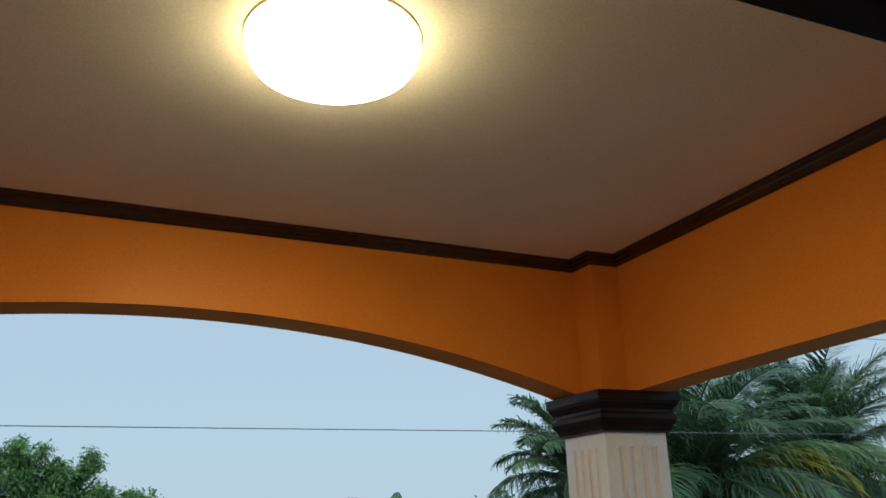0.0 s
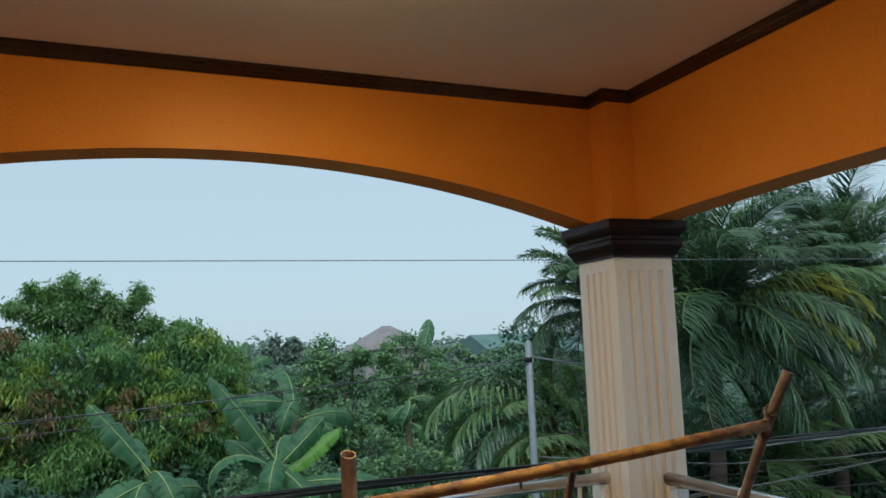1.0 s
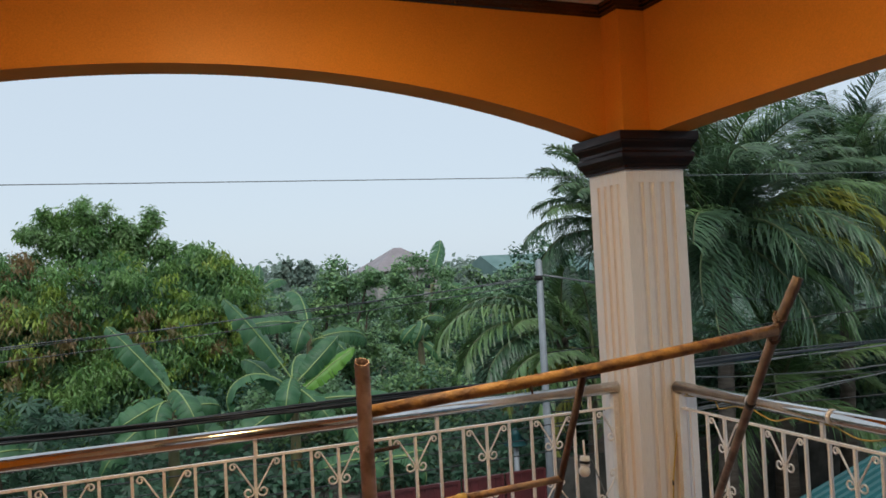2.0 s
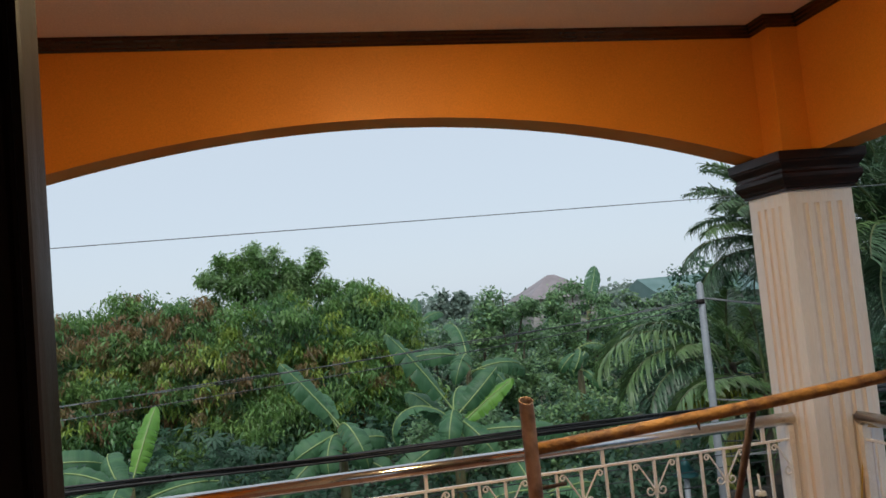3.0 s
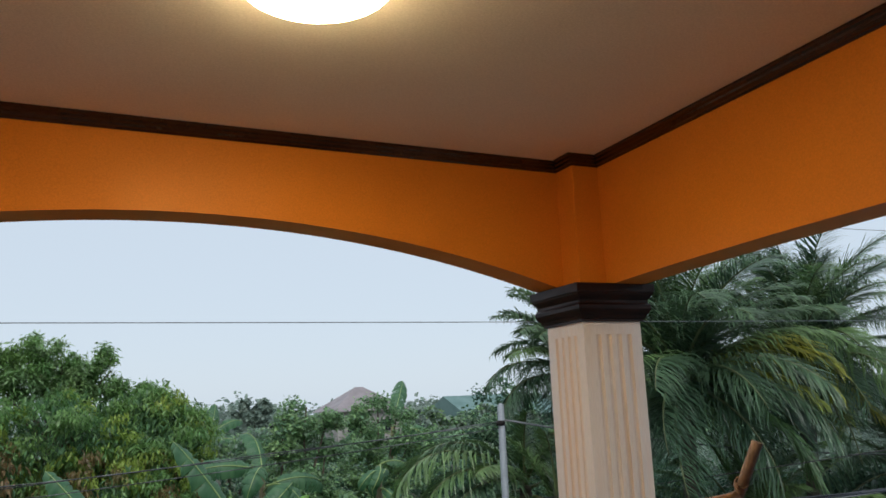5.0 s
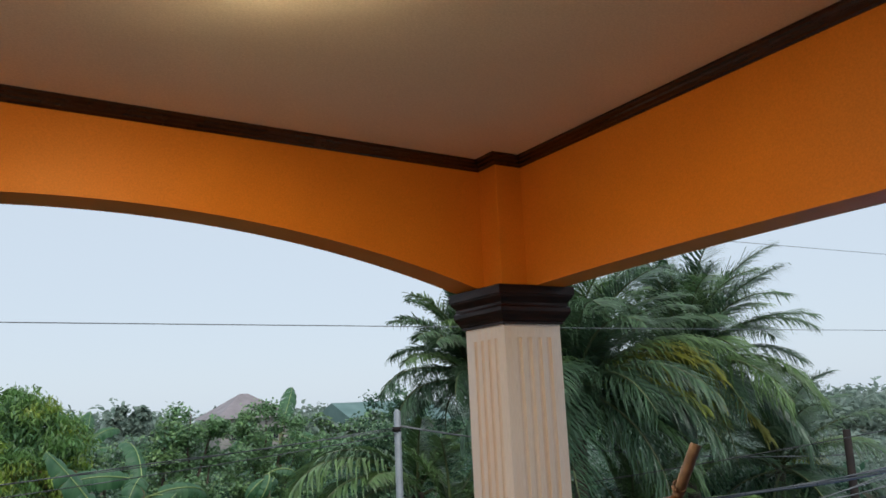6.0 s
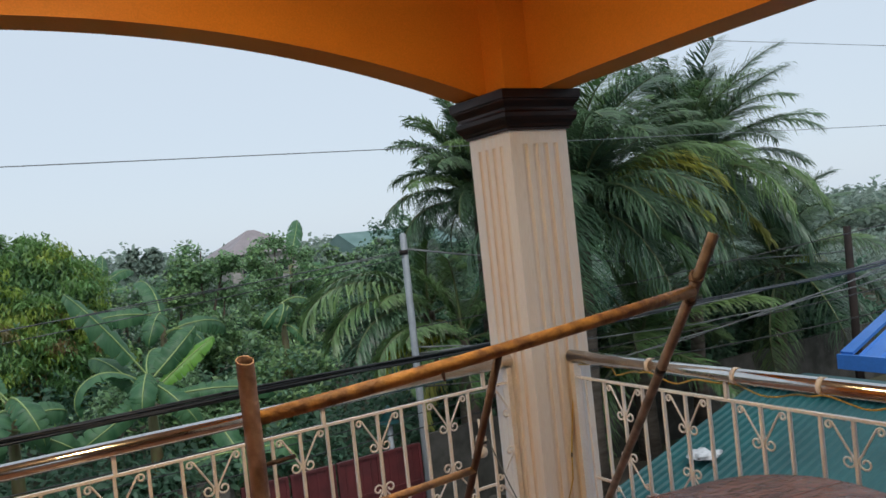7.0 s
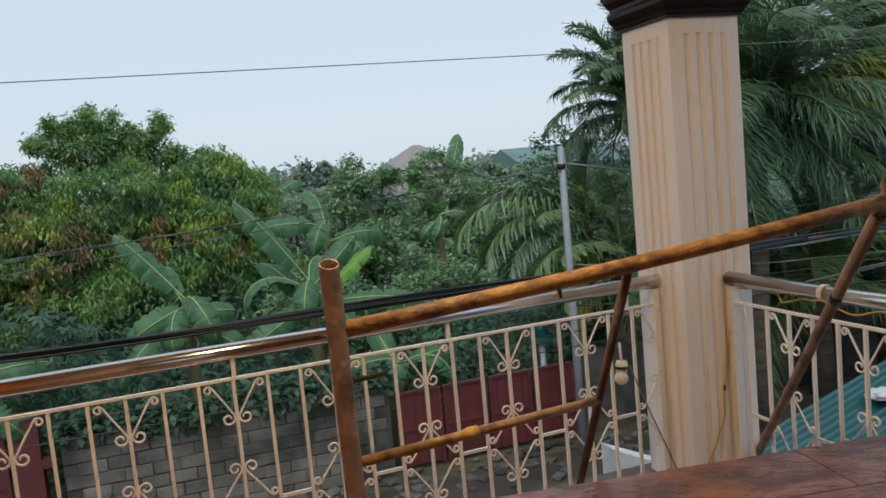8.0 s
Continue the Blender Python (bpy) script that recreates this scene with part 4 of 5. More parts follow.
tree("mango_tree", "large dense mango tree with green and reddish young leaves", (-2.6, 24.4, G), mango,
     [("crown", whorls("crown", c_all, rng, 15, LANCE, 0.165, MANGO, droop=0.95, spread=0.10)),
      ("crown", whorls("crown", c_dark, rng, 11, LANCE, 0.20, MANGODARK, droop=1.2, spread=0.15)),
      ("young_growth", whorls("young_growth", c_red, rng, 14, LANCE, 0.165, MANGORED, droop=1.6, spread=0.08)),
      ("lime_growth", whorls("lime_growth", c_lime, rng, 13, LANCE, 0.165, MANGOLIME, droop=1.4, spread=0.08))],
     0.38, (-2.5, 24.4, -1.6), [(m[0], m[1], m[2]) for m in mango[:11]])
# the taller airy tree that rises behind it: separate sprays with sky between them
airy = [(-2.75, 25.6, 3.15, 0.50, 0.5, 0.34), (-2.25, 25.6, 3.60, 0.42, 0.5, 0.34), (-1.60, 25.6, 3.85, 0.50, 0.6, 0.36), (-0.95, 25.6, 3.55, 0.50, 0.5, 0.36), (-0.40, 25.6, 3.20, 0.36, 0.4, 0.36), (-1.5, 25.6, 3.05, 0.85, 0.7, 0.50),
        (0.40, 25.6, 3.52, 0.17, 0.3, 0.26), (0.42, 25.6, 3.12, 0.32, 0.4, 0.26), (0.60, 25.6, 2.68, 0.48, 0.5, 0.30), (-2.3, 25.6, 2.55, 0.8, 0.6, 0.45), (-0.6, 25.6, 2.45, 0.8, 0.6, 0.45), (1.35, 25.6, 2.35, 0.35, 0.4, 0.30)]
c_airy = clumped(airy, 145, 10, 0.17, rng, shell=0.25, rough=0.42) + np.array((-0.15, 0, -0.08))
half = len(c_airy) // 2
tree("tree", "tall airy tree with small feathery leaves behind the mango", (-0.9, 25.8, G), airy,
     [("crown", whorls("crown", c_airy[:half], rng, 15, LANCE, 0.165, LIGHTLEAF, droop=0.35, spread=0.10)),
      ("crown", whorls("crown", c_airy[half:], rng, 15, LANCE, 0.165, MANGO, droop=0.35, spread=0.10))],
     0.22, (-0.9, 25.7, 0.6), [m[:3] for m in airy])

# smaller trees in the middle distance
def simple_tree(label, lobes, base, n, proto, size, materials, droop=0.3, count=11, spread=0.12, group="", shell=0.7):
    c = clumped(lobes, n // 16, 13, 0.30, rng, shell=shell, rough=0.55)
    rng.shuffle(c)
    k = len(c) // len(materials)
    crowns = [("crown", whorls("crown", c[i * k:(i + 1) * k], rng, count, proto, size, m, droop, spread)) for i, m in enumerate(materials)]
    low = min(l[2] - l[5] for l in lobes)
    return tree("tree", label, base, lobes, crowns, 0.16, (base[0], base[1], low), [l[:3] for l in lobes], group)


simple_tree("slender broad-leaved tree with airy top", [(5.4, 22, 1.80, 0.50, 0.5, 0.34), (4.75, 22, 1.50, 0.42, 0.5, 0.30), (6.0, 22, 1.45, 0.42, 0.5, 0.30), (5.3, 22, 1.10, 0.75, 0.7, 0.42), (4.6, 22, 0.6, 0.6, 0.7, 0.4), (5.9, 22, 0.45, 0.7, 0.7, 0.5), (5.2, 21.8, -0.5, 1.0, 0.9, 0.8), (5.3, 21.6, -1.8, 1.4, 1.1, 1.2)],
            (5.2, 22.2, G), 1500, FAROVAL, 0.135, [LIGHTLEAF, HAZEBROADLEAF, LIGHTLEAF], spread=0.10)
simple_tree("bushy light green tree", [(8.85, 26, 1.75, 0.50, 0.6, 0.42), (8.2, 26, 1.20, 0.60, 0.7, 0.50), (9.5, 26, 1.30, 0.60, 0.7, 0.55), (8.3, 26, 0.5, 0.9, 0.9, 0.6), (9.9, 26, 0.5, 0.9, 0.9, 0.7), (9.2, 25.6, -0.6, 1.7, 1.2, 1.0), (9.0, 25.3, -2.0, 2.2, 1.3, 1.3)],
            (9.1, 26.2, G), 1700, FAROVAL, 0.14, [LIGHTLEAF, HAZEBROADLEAF, LIGHTLEAF], spread=0.10)
simple_tree("round bushy tree near the palms", [(12.6, 24, 1.4, 1.0, 1.0, 0.9), (11.8, 23.5, 0.4, 1.2, 1.1, 1.0), (13.6, 23.5, 0.2, 1.4, 1.1, 1.2), (12.6, 23, -1.2, 2.2, 1.3, 1.5)],
            (12.6, 24.2, G), 1500, FAROVAL, 0.145, [HAZEBROADLEAF, SHADELEAF])
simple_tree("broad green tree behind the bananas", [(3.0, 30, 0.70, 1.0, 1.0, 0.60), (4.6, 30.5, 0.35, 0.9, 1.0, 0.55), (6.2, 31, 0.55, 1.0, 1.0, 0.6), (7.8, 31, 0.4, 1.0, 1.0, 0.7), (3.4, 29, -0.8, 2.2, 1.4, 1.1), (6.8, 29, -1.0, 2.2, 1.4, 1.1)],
            (4.6, 30.4, G), 1800, FAROVAL, 0.165, [HAZELEAF, HAZEBROADLEAF, LIGHTLEAF])
simple_tree("shrubby tree with small leaves", [(3.0, 17.5, -1.3, 1.0, 0.9, 0.8), (4.6, 18.0, -1.4, 1.1, 0.9, 0.8), (6.1, 18.2, -1.3, 1.1, 0.9, 0.9), (5.2, 17.4, -2.1, 1.8, 0.9, 1.0)],
            (4.8, 18.3, G), 1300, FAROVAL, 0.13, [HAZEBROADLEAF, LIGHTLEAF])


def banana_leaf(length, width, lift, bend, seed, fold=0.42):
    """A long leaf along +y that rises, arches and droops, with a fold at the rib and slits along its edge."""
    r = random.Random(seed)
    bm, rib = bmesh.new(), []
    n, y, z, pitch = 44, 0.0, 0.0, lift
    stalk = 0.16
    for i in range(n + 1):
        f = i / n
        rib.append((y, z, pitch))
        pitch -= bend * (0.4 + 1.6 * f) / n
        y += math.cos(pitch) * length / n
        z += math.sin(pitch) * length / n
    for side in (-1, 1):
        prev = None
        tear = 0.0
        for i, (y, z, p) in enumerate(rib):
            f = i / n
            if f < stalk:
                continue
            g = (f - stalk) / (1 - stalk)
            w = width * 0.5 * (math.sin(math.pi * min(1, g * 0.92 + 0.08)) ** 0.42) * (1 if g < 0.98 else 0.25) * r.uniform(0.90, 1.04)
            if r.random() < 0.2 and prev:
                tear = r.uniform(0.25, 0.8)
                prev = (prev[0], prev[1], prev[2], True)
            drop = fold * w + tear * w * 0.6 + 0.012 * math.sin(i * 0.9 + seed) + 0.007 * (i % 2)
            nx = math.sin(p)
            nxt = []
            for k, fr in enumerate((0.0, 0.5, 1.0)):
                sink = drop * fr * fr
                nxt.append(Vector((side * w * fr * (1 - 0.12 * fr), y + nx * sink, z - math.cos(p) * sink)))
            tear *= 0.6
            if prev and len(prev) == 3 or prev and len(prev) == 4:
                a, b = prev[:3], nxt
                if len(prev) == 4:
                    b = [nxt[0], nxt[1].lerp(a[1], 0.12), nxt[2].lerp(a[2], 0.55)]
                for k in range(2):
                    vs = [bm.verts.new(q) for q in (a[k], a[k + 1], b[k + 1], b[k])]
                    face = bm.faces.new(vs if side > 0 else vs[::-1])
                    face.smooth = True
            prev = tuple(nxt)
    bmesh.ops.remove_doubles(bm, verts=bm.verts, dist=0.0015)
    ribm = rod([(0, y, z + 0.006) for y, z, p in rib], [0.015 * (1 - 0.85 * i / n) + 0.003 for i in range(n + 1)], seg=6)
    return bm, ribm


def banana_plant(label, at, height, leaves, lean=0.0):
    """leaves: (compass turn in degrees, length, width, lift, bend, light)."""
    root = thing("banana_plant", label, "banana plant", at, group="banana plants")
    top = Vector((lean, 0, height))
    part("stem", rod([(0, 0, 0), top * 0.5, top], [0.13, 0.11, 0.06], seg=12), STEM, root)
    for i, (az, ln, wd, lift, bend, light) in enumerate(leaves):
        blade_bm, rib_bm = banana_leaf(ln, wd * 1.12, radians(lift), radians(bend * 1.25 + 8), i * 7 + int(abs(at[0]) * 31))
        m = Matrix.Translation(top * (1 - 0.035 * ((i * 3) % 5))) @ pose(0, 0, 0, 0, 0, az)
        leaf = part("leaf", blade_bm, BANANALIGHT if light else BANANA, root)
        along = radians(lift - (bend * 1.25 + 8) * 0.5)
        twist = radians(-60 * math.sin(radians(az)) * (-0.3 if i % 5 == 4 else 1) + 14 * math.sin(i * 2.4 + at[0]))
        leaf.matrix_local = m @ Matrix.Rotation(twist, 4, Vector((0, math.cos(along), math.sin(along))))
        rb = part("midrib", rib_bm, MIDRIB, leaf)
    return root


# turns: 0 is away from the house, 90 towards -x, -90 towards +x, 180 towards the house
banana_plant("banana plant with broad wet leaves over the street wall", (0.22, 13.9, G), 3.16,
             [(82, 1.55, 0.44, 58, 6, 0), (-72, 1.15, 0.40, 62, 105, 0), (98, 1.65, 0.42, 46, 110, 0), (-98, 1.6, 0.42, 40, 110, 0), (162, 1.5, 0.42, 30, 110, 0), (-150, 1.6, 0.44, 26, 105, 0), (118, 1.9, 0.42, 12, 70, 0), (20, 1.3, 0.40, 70, 60, 0)])
banana_plant("banana plant with broad wet leaves and one pale new leaf", (2.40, 14.6, G), 3.08,
             [(84, 2.0, 0.48, 61, 6, 0), (-84, 1.5, 0.36, 40, 4, 1), (-70, 1.4, 0.44, 68, 40, 0), (-96, 2.4, 0.42, 26, 48, 0), (98, 1.85, 0.44, 52, 112, 0), (155, 1.5, 0.44, 24, 110, 0), (108, 2.1, 0.44, 22, 70, 0), (-130, 1.7, 0.42, 14, 90, 0), (40, 1.6, 0.44, 66, 50, 0), (-30, 1.6, 0.44, 62, 70, 0)])
banana_plant("banana plant with one upright pale new leaf", (-3.15, 12.95, G), 2.7,
             [(-40, 1.35, 0.34, 74, 10, 1), (-75, 1.9, 0.46, 40, 60, 0), (70, 1.7, 0.46, 55, 70, 0), (-110, 1.6, 0.46, 20, 80, 0), (110, 1.6, 0.46, 35, 90, 0), (170, 1.2, 0.40, 30, 90, 0), (20, 1.7, 0.44, 65, 60, 0)])
banana_plant("banana plant beside the cassava", (-5.2, 14.2, G), 3.0,
             [(-70, 1.9, 0.5, 45, 80, 0), (60, 1.9, 0.5, 50, 80, 0), (150, 1.5, 0.46, 40, 100, 0), (-140, 1.6, 0.46, 30, 90, 0), (0, 1.8, 0.48, 70, 50, 0)])
banana_plant("tall banana plant among the trees", (3.7, 19.5, G), 3.75,
             [(75, 2.1, 0.55, 50, 80, 0), (-70, 2.1, 0.55, 45, 85, 0), (150, 1.8, 0.5, 40, 100, 0), (-140, 1.8, 0.5, 40, 95, 0), (10, 2.0, 0.5, 70, 50, 0)])
banana_plant("tall banana plant with a leaf above the tree line", (9.9, 27.5, G), 4.6,
             [(-35, 2.2, 0.62, 62, 25, 0), (70, 2.2, 0.6, 45, 80, 0), (-90, 2.2, 0.6, 30, 90, 0), (150, 2.0, 0.55, 40, 100, 0)])
banana_plant("tall banana plant behind the mango tree", (4.0, 31.5, G), 4.3,
             [(-70, 1.7, 0.5, 58, 60, 0), (70, 1.7, 0.5, 62, 40, 0), (-20, 1.8, 0.5, 74, 30, 0), (150, 2.0, 0.55, 40, 100, 0), (-110, 2.0, 0.6, 30, 90, 0)])
banana_plant("slim banana plant with narrow hanging leaves", (6.25, 18.4, G), 3.75,
             [(-70, 1.3, 0.26, 55, 150, 0), (-15, 1.2, 0.26, 65, 140, 0), (75, 1.3, 0.26, 50, 150, 0), (-110, 1.2, 0.26, 30, 130, 0), (150, 1.1, 0.24, 30, 130, 0), (110, 1.3, 0.26, 25, 130, 0)])
banana_plant("low banana plant by the gate", (3.6, 13.4, G), 1.7,
             [(70, 1.6, 0.46, 50, 100, 0), (-60, 1.6, 0.46, 50, 90, 0), (150, 1.2, 0.40, 40, 100, 0), (10, 1.5, 0.44, 70, 60, 0), (-120, 1.3, 0.40, 35, 100, 0)])

# cassava bush with fingered leaves
def fingered():
    v, q = [], []
    for k in range(7):
        a = radians(-110 + k * 36.6)
        ln = 1.0 - 0.30 * abs(k - 3) / 3
        dx, dy = math.sin(a), math.cos(a)
        s = len(v)
        for f, w, z in ((0.04, 0.02, 0), (0.5, 0.10, 0.03), (0.8, 0.07, -0.03), (1.0, 0.008, -0.12)):
            v += [(dx * f * ln - dy * w, dy * f * ln + dx * w, z), (dx * f * ln + dy * w, dy * f * ln - dx * w, z)]
        q += [(s + 2 * i, s + 2 * i + 1, s + 2 * i + 3, s + 2 * i + 2) for i in range(3)]
    return np.array(v, float), np.array(q)


cassava = thing("cassava_bush", "dark green cassava bush with fingered leaves", "bush", (-2.3, 13.5, G))
cen = in_lobes([(-2.3, 13.5, -0.75, 1.0, 0.6, 0.85), (-1.5, 13.6, -1.0, 0.8, 0.5, 0.8), (-3.0, 13.6, -1.3, 0.9, 0.6, 0.8), (-1.0, 13.5, -1.5, 0.9, 0.5, 0.6), (-4.2, 13.6, -1.2, 0.9, 0.5, 0.8)], 520, rng, shell=0.3)
d = rng.normal(size=(len(cen), 3)) * 0.6 + np.array((0, -0.75, -0.25))
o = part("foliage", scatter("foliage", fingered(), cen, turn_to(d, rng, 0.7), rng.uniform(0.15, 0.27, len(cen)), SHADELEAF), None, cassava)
o.location = -cassava.location
for k in range(7):
    x = -1.3 + 0.42 * k
    part("stalk", rod([(x, 0.1, 0), (x + 0.1, 0.05, 1.2), (x * 0.9, 0, 2.3)], [0.035, 0.03, 0.012], seg=6), BARK, cassava)


def frond_mesh(length, lift, bend, seed, wind, f_age, broad=0.0105, per=6):
    """One coconut frond along +y, blown by wind (x, y): rib and leaflets as two meshes."""
    r = random.Random(seed)
    n, p0, pitch = 26, Vector((0, 0, 0)), lift
    rib = []
    for i in range(n + 1):
        f = i / n
        rib.append(p0.copy())
        pitch -= bend * (0.45 + 1.1 * f) / n
        p0 = p0 + (Vector((0, math.cos(pitch), math.sin(pitch))) + Vector((wind[0], wind[1], 0)) * f * 0.8).normalized() * (length / n)
    v, q = [], []
    for i in range(int(n * 0.12), n):
        for j in range(per):
            f = (i + j / per) / n
            p = rib[i].lerp(rib[i + 1], j / per)
            t = (rib[i + 1] - rib[i]).normalized()
            ln = length * 0.31 * (math.sin(math.pi * min(1, 0.22 + f * 0.72)) ** 0.6)
            for side in (-1, 1):
                if r.random() < 0.20:
                    continue
                out = (Vector((side, 0, 0)) * 0.95 + t * (0.50 + 0.45 * f) + Vector((wind[0] * 0.7 + r.gauss(0, 0.16), wind[1] * 0.7 + r.gauss(0, 0.16), 0.30 - 0.42 * r.random()))).normalized()
                l2 = ln * r.uniform(0.6, 1.2)
                w = Vector((0, 0, 1)).cross(out).normalized() * broad + Vector((0, 0, 0.005))
                hang = r.uniform(0.5, 1.0) * (0.22 + 0.78 * f_age)
                a, b = p, p + out * l2 * 0.36 + Vector((0, 0, -0.05 * l2 * hang))
                c, e = p + out * l2 * (0.70 - 0.08 * hang) + Vector((0, 0, -0.26 * l2 * hang)), p + out * l2 * (0.90 - 0.22 * hang) + Vector((wind[0] * 0.25 * l2, wind[1] * 0.25 * l2, -0.66 * l2 * hang))
                s = len(v)
                v += [a - w * 0.6, a + w * 0.6, b - w, b + w, c - w * 0.8, c + w * 0.8, e - w * 0.12, e + w * 0.12]
                q += [(s, s + 1, s + 3, s + 2), (s + 2, s + 3, s + 5, s + 4), (s + 4, s + 5, s + 7, s + 6)]
    ribm = rod(rib, [0.035 * (1 - 0.88 * i / n) + 0.003 for i in range(n + 1)], seg=6)
    return np.array([tuple(k) for k in v]), np.array(q), ribm


def coconut(label, at, height, fronds, length, lean, seed, yellow=0.12, young=False, up=0, extra=()):
    """extra: further fronds as (compass turn, lift, bend, length, material)."""
    root = thing("coconut_palm", label, "palm tree", at, group="coconut palms")
    r = random.Random(seed)
    top = Vector((lean[0], lean[1], height))
    if not young:
        part("trunk", rod([(0, 0, 0), top * 0.3 + Vector((-lean[0] * 0.15, 0, 0)), top * 0.7, top], [0.20, 0.15, 0.13, 0.12], seg=12), PALMBARK, root)
    else:
        part("trunk", rod([(0, 0, 0), top * 0.5, top], [0.24, 0.2, 0.12], seg=12), PALMBARK, root)
    for i in range(fronds):
        f = (i + 0.5) / fronds
        az = i * 137.5 + r.uniform(-12, 12)
        lift = radians(88 + up * f - 112 * f ** 1.35 + r.uniform(-8, 8))
        blow = 0.22 + 0.20 * r.random()
        old = (f > 0.86 and r.random() < yellow * 2.2) or (yellow > 0.4 and i in (8, 11))
        v, q, ribm = frond_mesh(length * r.uniform(0.86, 1.08) * (0.75 if f < 0.12 else 1), lift, radians(36 + 34 * f + 30 * r.random()), seed * 100 + i, (blow * math.cos(radians(az)), -blow * math.sin(radians(az))), f)
        m = Matrix.Translation(top + Vector((0, 0, 0.12 - 0.3 * f))) @ pose(0, 0, 0, 0, 0, az)
        fr = part("frond", ribm, RACHIS, root)
        fr.matrix_local = m
        part("blade", mesh_from("blade", v, q, PALMYELLOW if old else PALMLIGHT if young or r.random() < 0.22 else PALM), None, fr)
    for i, (az, lift, bend, ln, leafy) in enumerate(extra):
        v, q, ribm = frond_mesh(ln, radians(lift), radians(bend), seed * 100 + 80 + i, (0.1 * math.cos(radians(az)), -0.1 * math.sin(radians(az))), 0.75, broad=0.019, per=4)
        fr = part("frond", ribm, RACHIS, root)
        fr.matrix_local = Matrix.Translation(top) @ pose(0, 0, 0, 0, 0, az)
        part("blade", mesh_from("blade", v, q, leafy), None, fr)
    return root


coconut("coconut palm with dense dark fronds behind the column", (8.8, 13.4, G), 5.7, 56, 2.25, (0.05, 0), 3, yellow=0.0, up=30)
coconut("coconut palm with wind-blown fronds and a yellowing frond", (9.25, 11.0, G), 5.4, 58, 2.8, (0.2, 0), 5, yellow=0.1, up=10,
        extra=((-112, 34, 84, 3.0, OLIVE), (-122, 24, 80, 2.7, OLIVE), (-106, 40, 88, 3.1, OLIVE), (-130, 14, 70, 2.4, OLIVE), (-112, -44, 30, 1.9, PALMLIGHT)))
coconut("coconut palm with wind-blown fronds", (13.1, 12.0, G), 5.7, 66, 3.0, (0.3, 0), 8, yellow=0.0, up=14,
        extra=((-138, -34, 30, 2.2, PALMYELLOW), (150, -20, 50, 2.2, OLIVE)))
coconut("low coconut palm with spreading fronds near the blue roof", (16.6, 12.6, G), 3.4, 28, 3.0, (0.3, 0), 12, extra=((-80, 20, 70, 2.4, OLIVE),))
coconut("young coconut palm with hanging light green fronds by the street pole", (7.75, 12.75, G), 3.0, 12, 1.7, (0, 0), 15, yellow=0.5, young=True,
        extra=((94, 38, 112, 2.3, PALMLIGHT), (84, 24, 96, 2.1, OLIVE), (110, 14, 80, 1.9, PALMLIGHT)))
coconut("young coconut palm with arching light green fronds", (7.95, 14.3, G), 3.45, 11, 1.8, (0, 0), 19, young=True,
        extra=((90, 46, 104, 3.2, PALMLIGHT), (98, 34, 100, 2.8, PALMLIGHT), (80, 56, 108, 2.8, PALM), (108, 20, 84, 2.5, PALM)))
coconut("young coconut palm under the tall palms", (11.4, 11.9, G), 2.4, 22, 2.6, (0, 0), 23, young=True)

# undergrowth that hides the ground behind the wall
n = 8200
ux, uy = rng.uniform(-16, 24, n), 13.1 + 22 * rng.random(n) ** 1.4
top = np.array([0.9 * noise.noise(Vector((x * 0.33, y * 0.33, 3.1))) for x, y in zip(ux, uy)])
uz = G + (1.2 + 0.095 * (uy - 13) + top) * rng.uniform(0.55, 1.0, n) + 0.1
cen = np.stack((ux, uy, uz), 1)
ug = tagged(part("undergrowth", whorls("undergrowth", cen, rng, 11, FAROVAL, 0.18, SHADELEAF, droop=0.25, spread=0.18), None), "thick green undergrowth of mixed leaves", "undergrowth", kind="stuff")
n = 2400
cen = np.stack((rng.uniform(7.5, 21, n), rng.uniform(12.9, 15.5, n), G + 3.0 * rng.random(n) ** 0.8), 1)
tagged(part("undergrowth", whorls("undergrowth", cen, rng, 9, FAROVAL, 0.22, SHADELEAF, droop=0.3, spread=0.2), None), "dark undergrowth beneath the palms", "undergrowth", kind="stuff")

# far belts of trees
def far_belt(label, x0, x1, y0, y1, n, top_z, vary, size, mtl):
    x, y = rng.uniform(x0, x1, n), rng.uniform(y0, y1, n)
    hgt = np.array([noise.noise(Vector((a * 0.11, b * 0.05, 9.0))) + 0.5 * noise.noise(Vector((a * 0.4, b * 0.1, 2.0))) for a, b in zip(x, y)])
    z = G + (top_z - G + vary * hgt) * (1 - 0.7 * rng.random(n) ** 1.4)
    return tagged(part("far_woods", whorls("far_woods", np.stack((x, y, z), 1), rng, 7, FAROVAL, size, mtl, droop=0.1, spread=size * 0.6), None), label, "trees", kind="stuff")


far_belt("distant wood with rain haze in its leaf colour", -60, 60, 46, 56, 7000, -0.2, 1.4, 0.34, HAZEBROADLEAF)
far_belt("distant wood with rain haze in its leaf colour", -90, 110, 90, 110, 5500, 1.2, 2.2, 0.85, HAZELEAF)
far_belt("distant wood to the side with rain haze in its leaf colour", 28, 44, -12, 50, 13000, -1.0, 1.2, 0.20, HAZELEAF)
far_belt("distant wood to the side with rain haze in its leaf colour", 56, 75, -20, 90, 6500, 1.0, 1.9, 0.62, HAZELEAF)

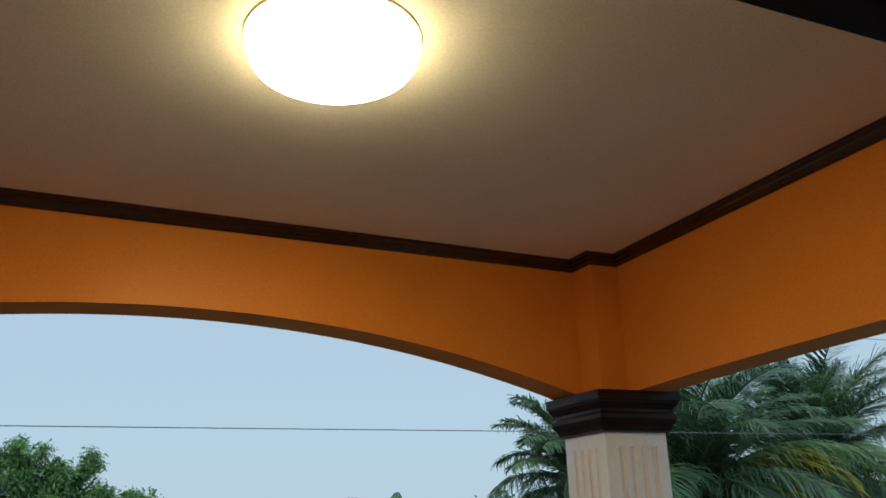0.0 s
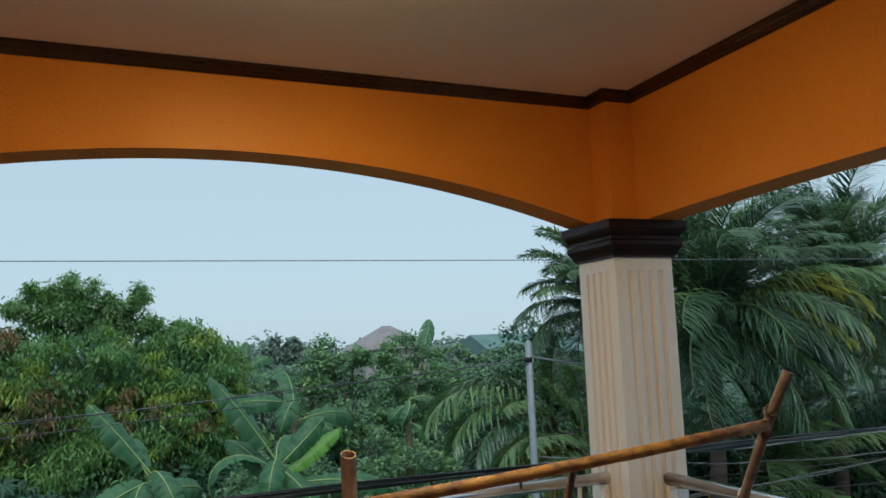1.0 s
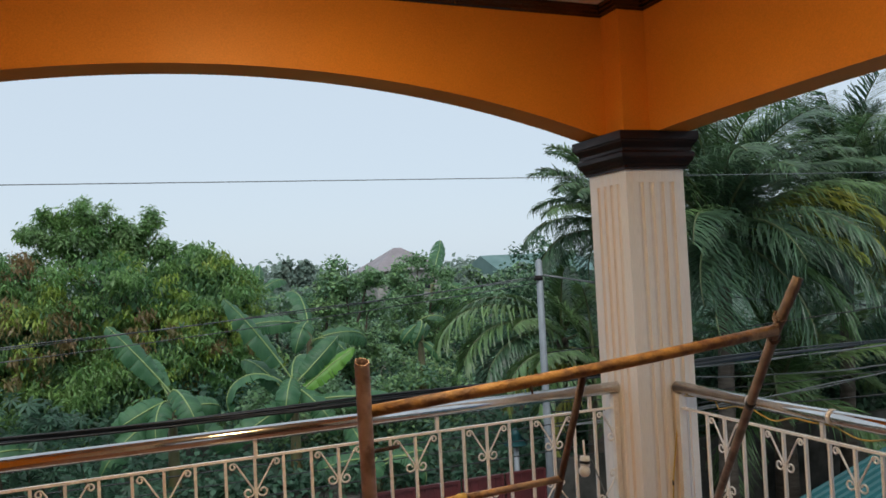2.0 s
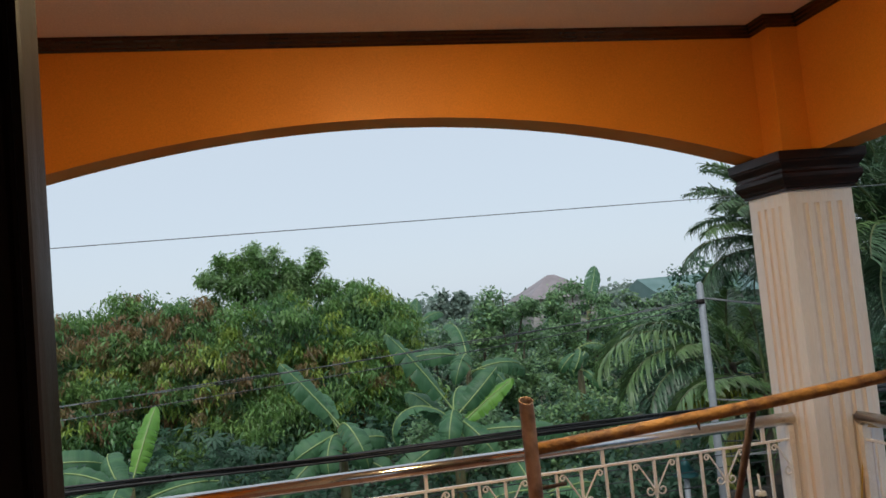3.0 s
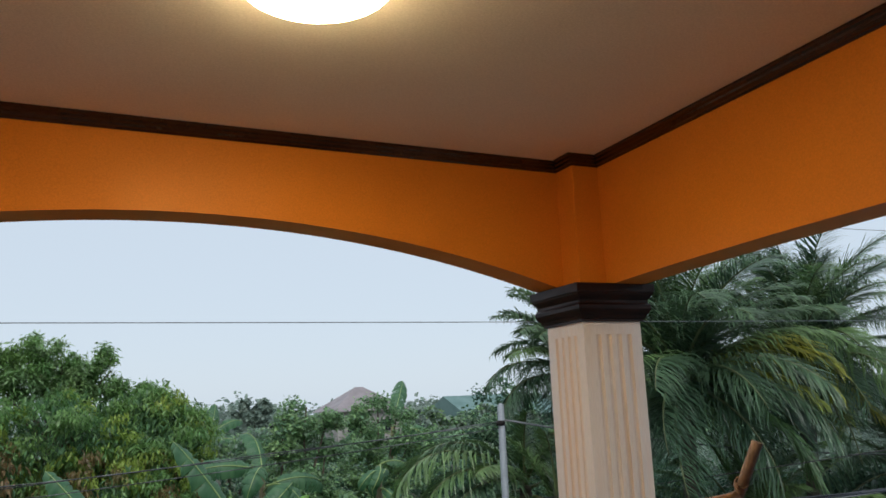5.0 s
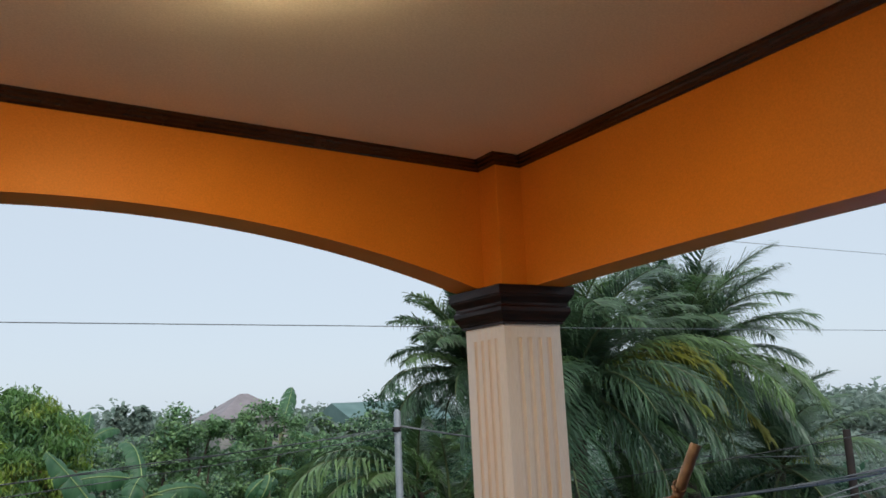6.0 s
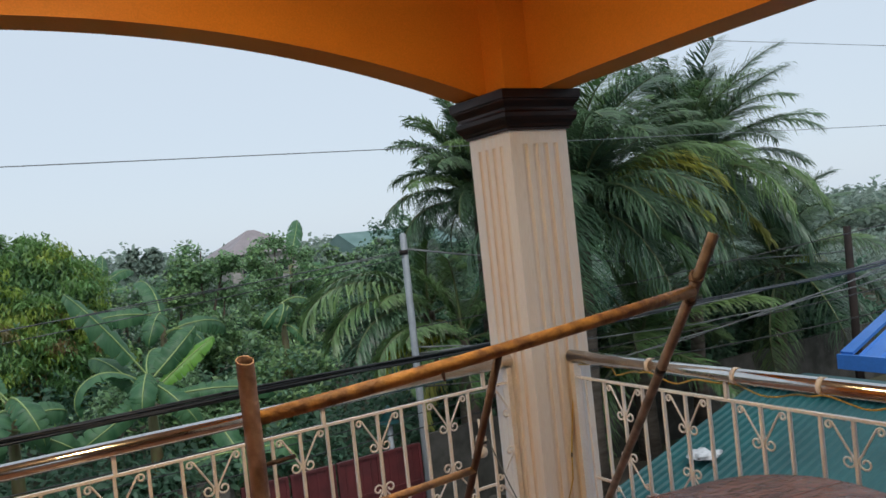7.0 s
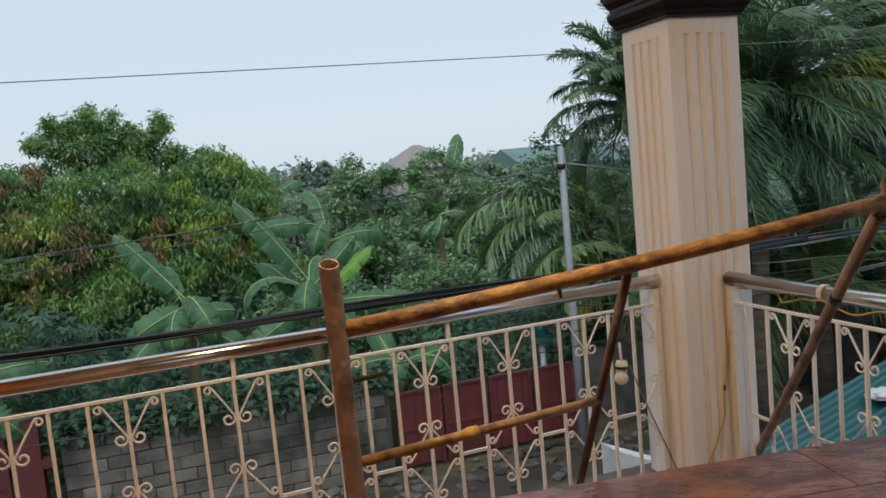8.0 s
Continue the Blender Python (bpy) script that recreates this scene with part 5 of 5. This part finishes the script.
simple_tree("distant tree above the wood, leaf colour paled for rain haze", [(14.6, 80, 2.0, 1.6, 1.5, 1.1), (12.6, 80, 0.4, 1.6, 1.5, 1.1), (16.2, 80, 0.2, 1.8, 1.5, 1.2), (14.4, 79, -1.6, 3.2, 1.8, 1.6)],
            (14.5, 80.5, G), 700, OVAL, 0.55, [HAZELEAF])
simple_tree("tree before the green roof, leaf colour paled for rain haze", [(23.0, 50, 0.6, 1.4, 1.2, 0.8), (25.2, 50, 0.75, 1.3, 1.2, 0.8), (20.8, 50, 0.9, 1.2, 1.2, 0.8), (23.2, 49.5, -1.0, 3.6, 1.8, 1.4)],
            (23.2, 50.4, G), 800, OVAL, 0.36, [HAZELEAF, LIGHTLEAF])
# creeper along the top of the street wall
n = 420
cx = rng.uniform(-1.8, 3.1, n)
cz = -1.78 - 0.35 * rng.random(n) * (0.5 + np.array([noise.noise(Vector((x * 1.3, 0.3, 5.0))) for x in cx]))
cen = np.stack((cx, 12.52 + 0.22 * rng.random(n), cz + 0.1), 1)
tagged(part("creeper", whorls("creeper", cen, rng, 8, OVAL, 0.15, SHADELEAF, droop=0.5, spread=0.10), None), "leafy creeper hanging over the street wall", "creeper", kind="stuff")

# stones and rubble on the mud before the wall
prng = random.Random(12)
bm = bmesh.new()
for k in range(260):
    size = prng.uniform(0.03, 0.11)
    made = bmesh.ops.create_icosphere(bm, subdivisions=1, radius=size)["verts"]
    at = Vector((prng.uniform(-2, 9), 12.42 - 1.5 * prng.random() ** 1.6, GROUND + 0.03 + size * 0.2))
    for v in made:
        v.co = Vector((v.co.x * 1.3, v.co.y, v.co.z * 0.6)) * prng.uniform(0.75, 1.2) + at
tagged(part("rubble", bm, BLOCK, None), "broken stones and rubble on the muddy verge", "rubble", kind="stuff")

# ---- pieces of floor and wall ----
TILE_ME = mesh_of("tile", boxed(0.002, 0.298, 0.002, 0.298, -0.012, 0.0, bevel=0.0015), TILE)
floor_tiles = tagged(new("floor_balcony"), "wet glossy brown balcony floor tiles", "floor", kind="structure")
for i in range(16):
    for j in range(9):
        t = part("tile", TILE_ME, None, floor_tiles)
        t.location = (-2.19 + i * 0.3, 0.58 + j * 0.3, 0)
BLOCK_ME = mesh_of("block", boxed(0.007, 0.393, 0.0, 0.03, 0.007, 0.188, bevel=0.012), BLOCK)
prng = random.Random(4)
for row in range(8):
    for k in range(13):
        x = -1.75 + k * 0.4 - (0.2 if row % 2 else 0)
        if x < -1.76 or x + 0.39 > 3.13:
            continue
        b = part("block", BLOCK_ME, None, wall)
        b.location = (x + prng.uniform(-0.012, 0.012), WALL_Y - 0.012 + prng.uniform(-0.009, 0.009), GROUND + 0.02 + row * 0.197 + prng.uniform(-0.007, 0.007))
        b.rotation_euler.y = prng.uniform(-0.012, 0.012)
